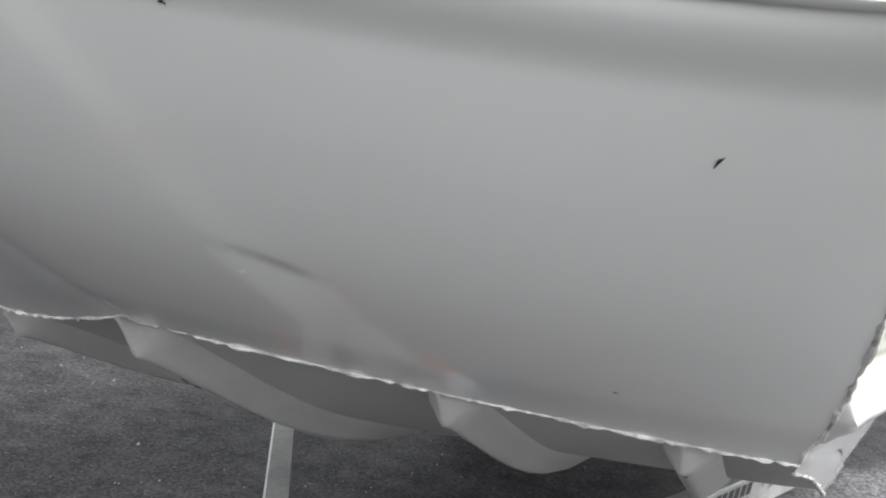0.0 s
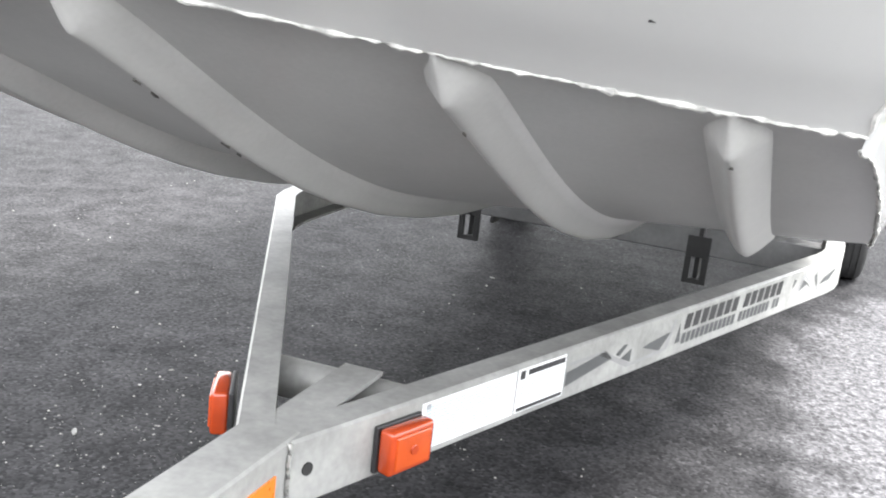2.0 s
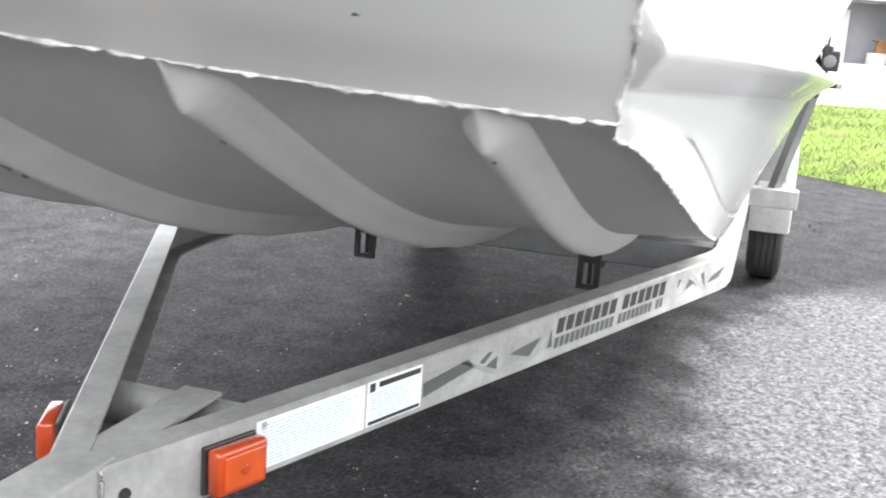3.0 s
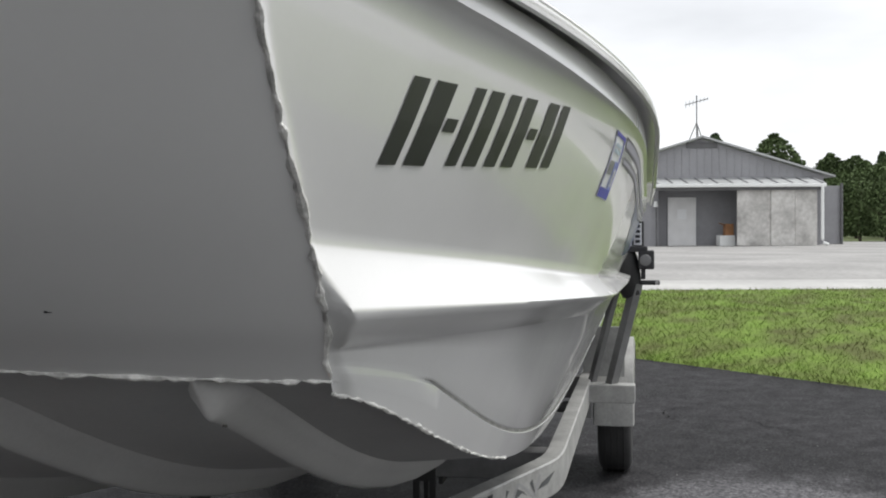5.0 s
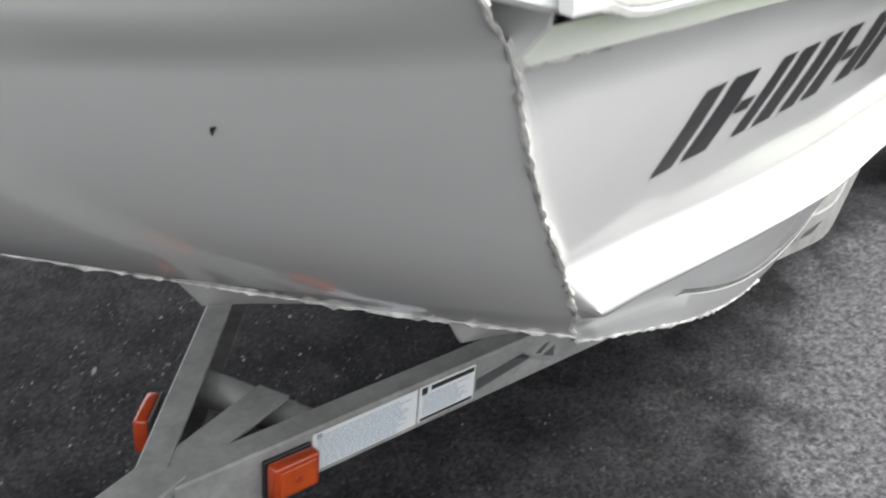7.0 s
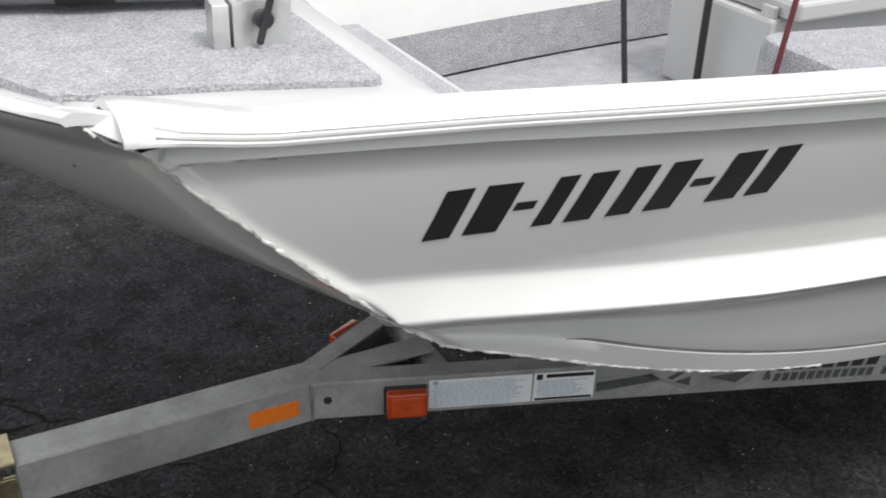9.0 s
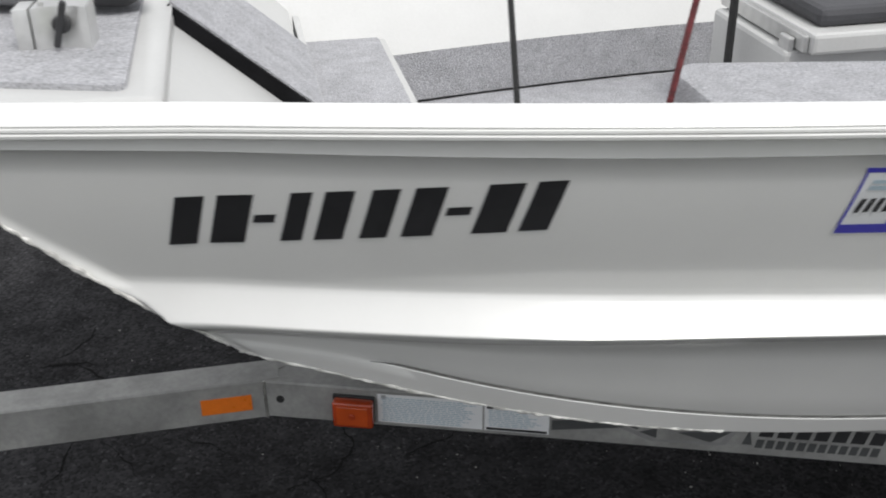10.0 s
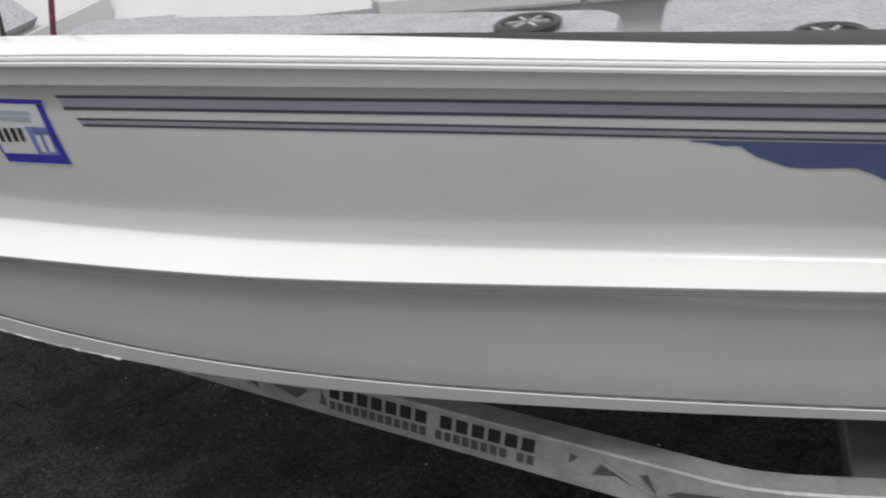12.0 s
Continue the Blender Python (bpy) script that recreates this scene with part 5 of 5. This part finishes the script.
house = thing("workshop", "grey metal-clad workshop with a lean-to porch and sheet doors", "building")
BD = 42.0
base_m = Matrix.Translation(site(0, BD)) @ Matrix.Rotation(math.atan2(VIEW.y, VIEW.x), 4, "Z") @ Matrix.Rotation(-math.pi / 2, 4, "Z")
house.matrix_world = base_m
# local axes: x to the right of the facade, y away from the lot, z up
GZ = 0.37


def hbox(x0, x1, y0, y1, z0, z1, bevel=0.0, bm=None):
    return span_box(x0, x1, y0, y1, z0, z1, bevel, bm)


bm = bmesh.new()
poly = [(5.0, GZ), (8.65, GZ), (8.65, 2.75), (15.25, 2.75), (15.25, 3.15), (10.35, 4.65), (5.0, 3.02)]
va = [bm.verts.new((x, 0.0, z)) for x, z in poly]
vb = [bm.verts.new((x, 0.2, z)) for x, z in poly]
bm.faces.new(va)
bm.faces.new(vb)
for i in range(len(poly)):
    j = (i + 1) % len(poly)
    bm.faces.new((va[i], va[j], vb[j], vb[i]))
part("gable_wall", bm, SIDING, house, "grey ribbed metal gable")
for k in range(34):
    x = 5.1 + 0.3 * k
    top = 4.62 - abs(x - 10.35) * 0.305
    low = GZ if x < 8.6 else 2.95
    if top > low + 0.1:
        part("siding_rib", hbox(x - 0.02, x + 0.02, -0.022, -0.001, low, top - 0.04), SIDING, house)
part("porch_back_wall", hbox(8.66, 15.3, 0.55, 0.7, GZ, 2.9), SHADE_WALL, house, "shaded grey porch wall")
part("porch_side_wall", hbox(8.5, 8.65, 0.2, 0.7, GZ, 2.74), SHADE_WALL, house)
part("side_wall", hbox(15.3, 16.85, 2.4, 2.6, GZ, 2.85), SIDING, house, "grey side wing")
part("side_wall", hbox(4.0, 5.0, 0.0, 0.2, GZ, 3.0), SIDING, house)
for sx in (-1, 1):
    m = Matrix.Translation((10.35 + sx * 2.62, 2.5, 3.93)) @ Matrix.Rotation(sx * math.atan2(1.6, 5.25), 4, "Y")
    part("roof", box_bm(5.55, 5.6, 0.07, m), ROOF, house, "pale metal roof slope")
part("gable_vent", hbox(9.75, 11.0, -0.06, -0.003, 4.28, 4.50, 0.02), DARK_TRIM, house, "dark ridge vent")
m = Matrix.Translation((11.53, -0.65, 2.93)) @ Matrix.Rotation(radians(11), 4, "X")
part("porch_roof", box_bm(6.65, 1.5, 0.05, m), ROOF, house, "pale lean-to roof")
for k in range(12):
    part("roof_rib", box_bm(0.05, 1.48, 0.04, m @ Matrix.Translation((-3.2 + 0.58 * k, 0, 0.035))), DARK_TRIM, house)
part("gutter", hbox(8.22, 14.85, -1.46, -1.36, 2.66, 2.79, 0.02), WHITE_TRIM, house, "white gutter")
part("porch_beam", hbox(8.27, 14.8, -1.30, -1.18, 2.55, 2.70), DARK_TRIM, house)
d = part("door", hbox(9.12, 10.26, 0.45, 0.545, GZ, 2.33, 0.01), DOOR_PAINT, house, "pale grey door with a notice")
part("door_window", hbox(9.50, 9.86, 0.435, 0.449, 1.45, 1.85), LABEL, d, "pale notice on the door")
for i, (a, b) in enumerate(((11.46, 12.82), (12.82, 13.72), (13.72, 14.60))):
    part("sheet_door", hbox(a + 0.01, b - 0.01, -1.15 - 0.03 * (i % 2), -1.10 - 0.03 * (i % 2), GZ + 0.02, 2.56), SHEET, house, "stained galvanised sheet door")
part("door_edge", hbox(12.78, 12.86, -1.22, -1.185, GZ + 0.02, 2.56), SHEET, house)
part("downpipe", tube_bm([(14.70, -1.42, 2.70), (14.70, -1.42, GZ + 0.25), (14.72, -1.46, GZ + 0.12), (14.87, -1.60, GZ + 0.06)], 0.06, 10), WHITE_TRIM, house, "white downpipe", smooth=True)
part("pipe_post", tube_bm([(16.85, 2.3, GZ), (16.85, 2.3, 2.95)], 0.06, 8), DARK_TRIM, house)
part("conduit", tube_bm([(8.56, -0.04, GZ), (8.56, -0.04, 1.9)], 0.03, 8), DARK_TRIM, house)
part("wall_lamp", cyl_bm(0.10, 0.22, Matrix.Translation((8.5, -0.14, 2.05)), 12, r2=0.06), WHITE_TRIM, house)
crate = thing("cardboard_box", "brown cardboard box standing on a white crate in the porch", "box")
crate.matrix_world = base_m
part("crate", hbox(10.95, 11.55, -0.6, 0.0, GZ, GZ + 0.42, 0.02), WHITE_TRIM, crate, "white crate")
part("carton", hbox(11.20, 11.52, -0.5, -0.1, GZ + 0.42, GZ + 0.88, 0.01), CARDBOARD, crate, "brown carton")
part("flap", box_bm(0.3, 0.4, 0.01, Matrix.Translation((11.16, -0.3, GZ + 0.84)) @ Matrix.Rotation(radians(25), 4, "Y")), CARDBOARD, crate)

aerial = thing("tv_aerial", "thin metal television aerial on a tripod on the roof", "aerial")
aerial.matrix_world = base_m @ Matrix.Translation((10.42, 1.0, 4.55))
part("mast", tube_bm([(0, 0, 0.0), (0, 0, 1.95)], 0.025, 8), WIRE, aerial)
for a in (0.5, 2.6, 4.7):
    part("tripod_leg", tube_bm([(0.42 * math.cos(a), 0.42 * math.sin(a), -0.08), (0, 0, 0.85)], 0.02, 6), WIRE, aerial)
part("boom", tube_bm([(-0.45, 0.1, 1.58), (0.45, -0.1, 1.82)], 0.02, 6), WIRE, aerial)
for k in range(7):
    t = k / 6
    c = Vector((-0.42 + 0.84 * t, 0.1 - 0.2 * t, 1.585 + 0.23 * t))
    ln = 0.42 - 0.22 * t
    part("element", tube_bm([c + Vector((-0.1 * ln, -0.5 * ln, 0.25 * ln)), c + Vector((0.1 * ln, 0.5 * ln, -0.25 * ln))], 0.010, 5), WIRE, aerial)

# ---------------------------------------------------------------- trees
BARK = mat("tree_bark", (0.10, 0.075, 0.055), 0.9, var=0.3, scale=4, bump=0.4, bump_scale=30)
LEAF = mat("tree_leaves", (0.095, 0.135, 0.055), 0.8, var=0.5, scale=0.8, fine=0.5, fine_scale=6, spec=0.2)
LEAF_B = mat("pine_foliage", (0.07, 0.105, 0.05), 0.85, var=0.5, scale=0.8, fine=0.5, fine_scale=6, spec=0.2)


def tree(seed, height, spread, conifer):
    rnd = random.Random(seed)
    ob = thing("tree", "dark green pine at the edge of the wood" if conifer else "dense green broadleaf tree at the edge of the wood", "tree", "wood edge")
    pts = [(rnd.uniform(-0.1, 0.1) * k, rnd.uniform(-0.1, 0.1) * k, height * 0.9 * k / 5) for k in range(6)]
    part("trunk", tube_bm(pts, 0.1, 8, radii=[0.16 * height / 7 * (1 - 0.17 * k) for k in range(6)]), BARK, ob, smooth=True)
    for k in range(9):
        z = height * rnd.uniform(0.25, 0.85)
        a = rnd.uniform(0, 6.28)
        ln = spread * (1.05 - z / height) * rnd.uniform(0.6, 1.1) * (1.0 if conifer else 1.2)
        e = (ln * math.cos(a), ln * math.sin(a), z + ln * (0.1 if conifer else 0.45))
        part("limb", tube_bm([(0, 0, z), e], 0.03, 5, radii=[0.045, 0.012]), BARK, ob)
    vs, fs = [], []
    for _ in range(4200):
        z = height * rnd.uniform(0.08, 1.0)
        f = z / height
        rmax = spread * (min(0.95, 1.6 * (1.05 - f)) if conifer else math.sqrt(max(0.02, 1 - (2 * f - 0.95) ** 2)))
        a = rnd.uniform(0, 6.28)
        rr = rmax * (0.35 + 0.65 * math.sqrt(rnd.random())) * (0.8 + 0.45 * noise.noise(Vector((math.cos(a) * 1.7, math.sin(a) * 1.7, z * 0.8 + seed))))
        c = Vector((rr * math.cos(a), rr * math.sin(a), z))
        s = rnd.uniform(0.07, 0.19)
        u = Vector((rnd.uniform(-1, 1), rnd.uniform(-1, 1), rnd.uniform(-1, 1))).normalized()
        w = u.cross(Vector((rnd.uniform(-1, 1), rnd.uniform(-1, 1), rnd.uniform(-1, 1)))).normalized()
        k = len(vs)
        vs += [c - s * u, c + s * 0.6 * w, c + s * u, c - s * 0.6 * w]
        fs.append((k, k + 1, k + 2, k + 3))
    me = bpy.data.meshes.new("crown")
    me.from_pydata(vs, [], fs)
    me.materials.append(LEAF_B if conifer else LEAF)
    c = new("crown", me)
    c.parent = ob
    return ob


masters = [tree(21, 5.6, 2.2, False), tree(22, 6.2, 1.8, True), tree(23, 5.2, 2.5, False), tree(24, 6.0, 2.0, False)]
rnd = random.Random(77)
spots = [(16.8 + 1.25 * k + rnd.uniform(-0.8, 0.8), 62 + rnd.uniform(-4, 8)) for k in range(20)] + [(15 + 1.7 * k + rnd.uniform(-1, 1), 78 + rnd.uniform(-4, 8)) for k in range(22)]
spots += [(20.5, 55), (21.5, 54), (22.4, 53), (23.5, 52), (24.4, 54), (25.5, 53), (26.4, 52), (27.5, 51), (28.6, 53)]
for i, (v, d) in enumerate(spots):
    p = site(v, d)
    s = rnd.uniform(0.85, 1.12) if i < 42 else 0.62
    m = Matrix.Translation((p.x, p.y, 0.36)) @ Matrix.Rotation(rnd.uniform(0, 6.28), 4, "Z") @ Matrix.Diagonal((s, s, s, 1))
    if i < 4:
        masters[i].matrix_world = m
    else:
        ob = copy_thing(masters[i % 4], m)
        ob.matrix_world = m
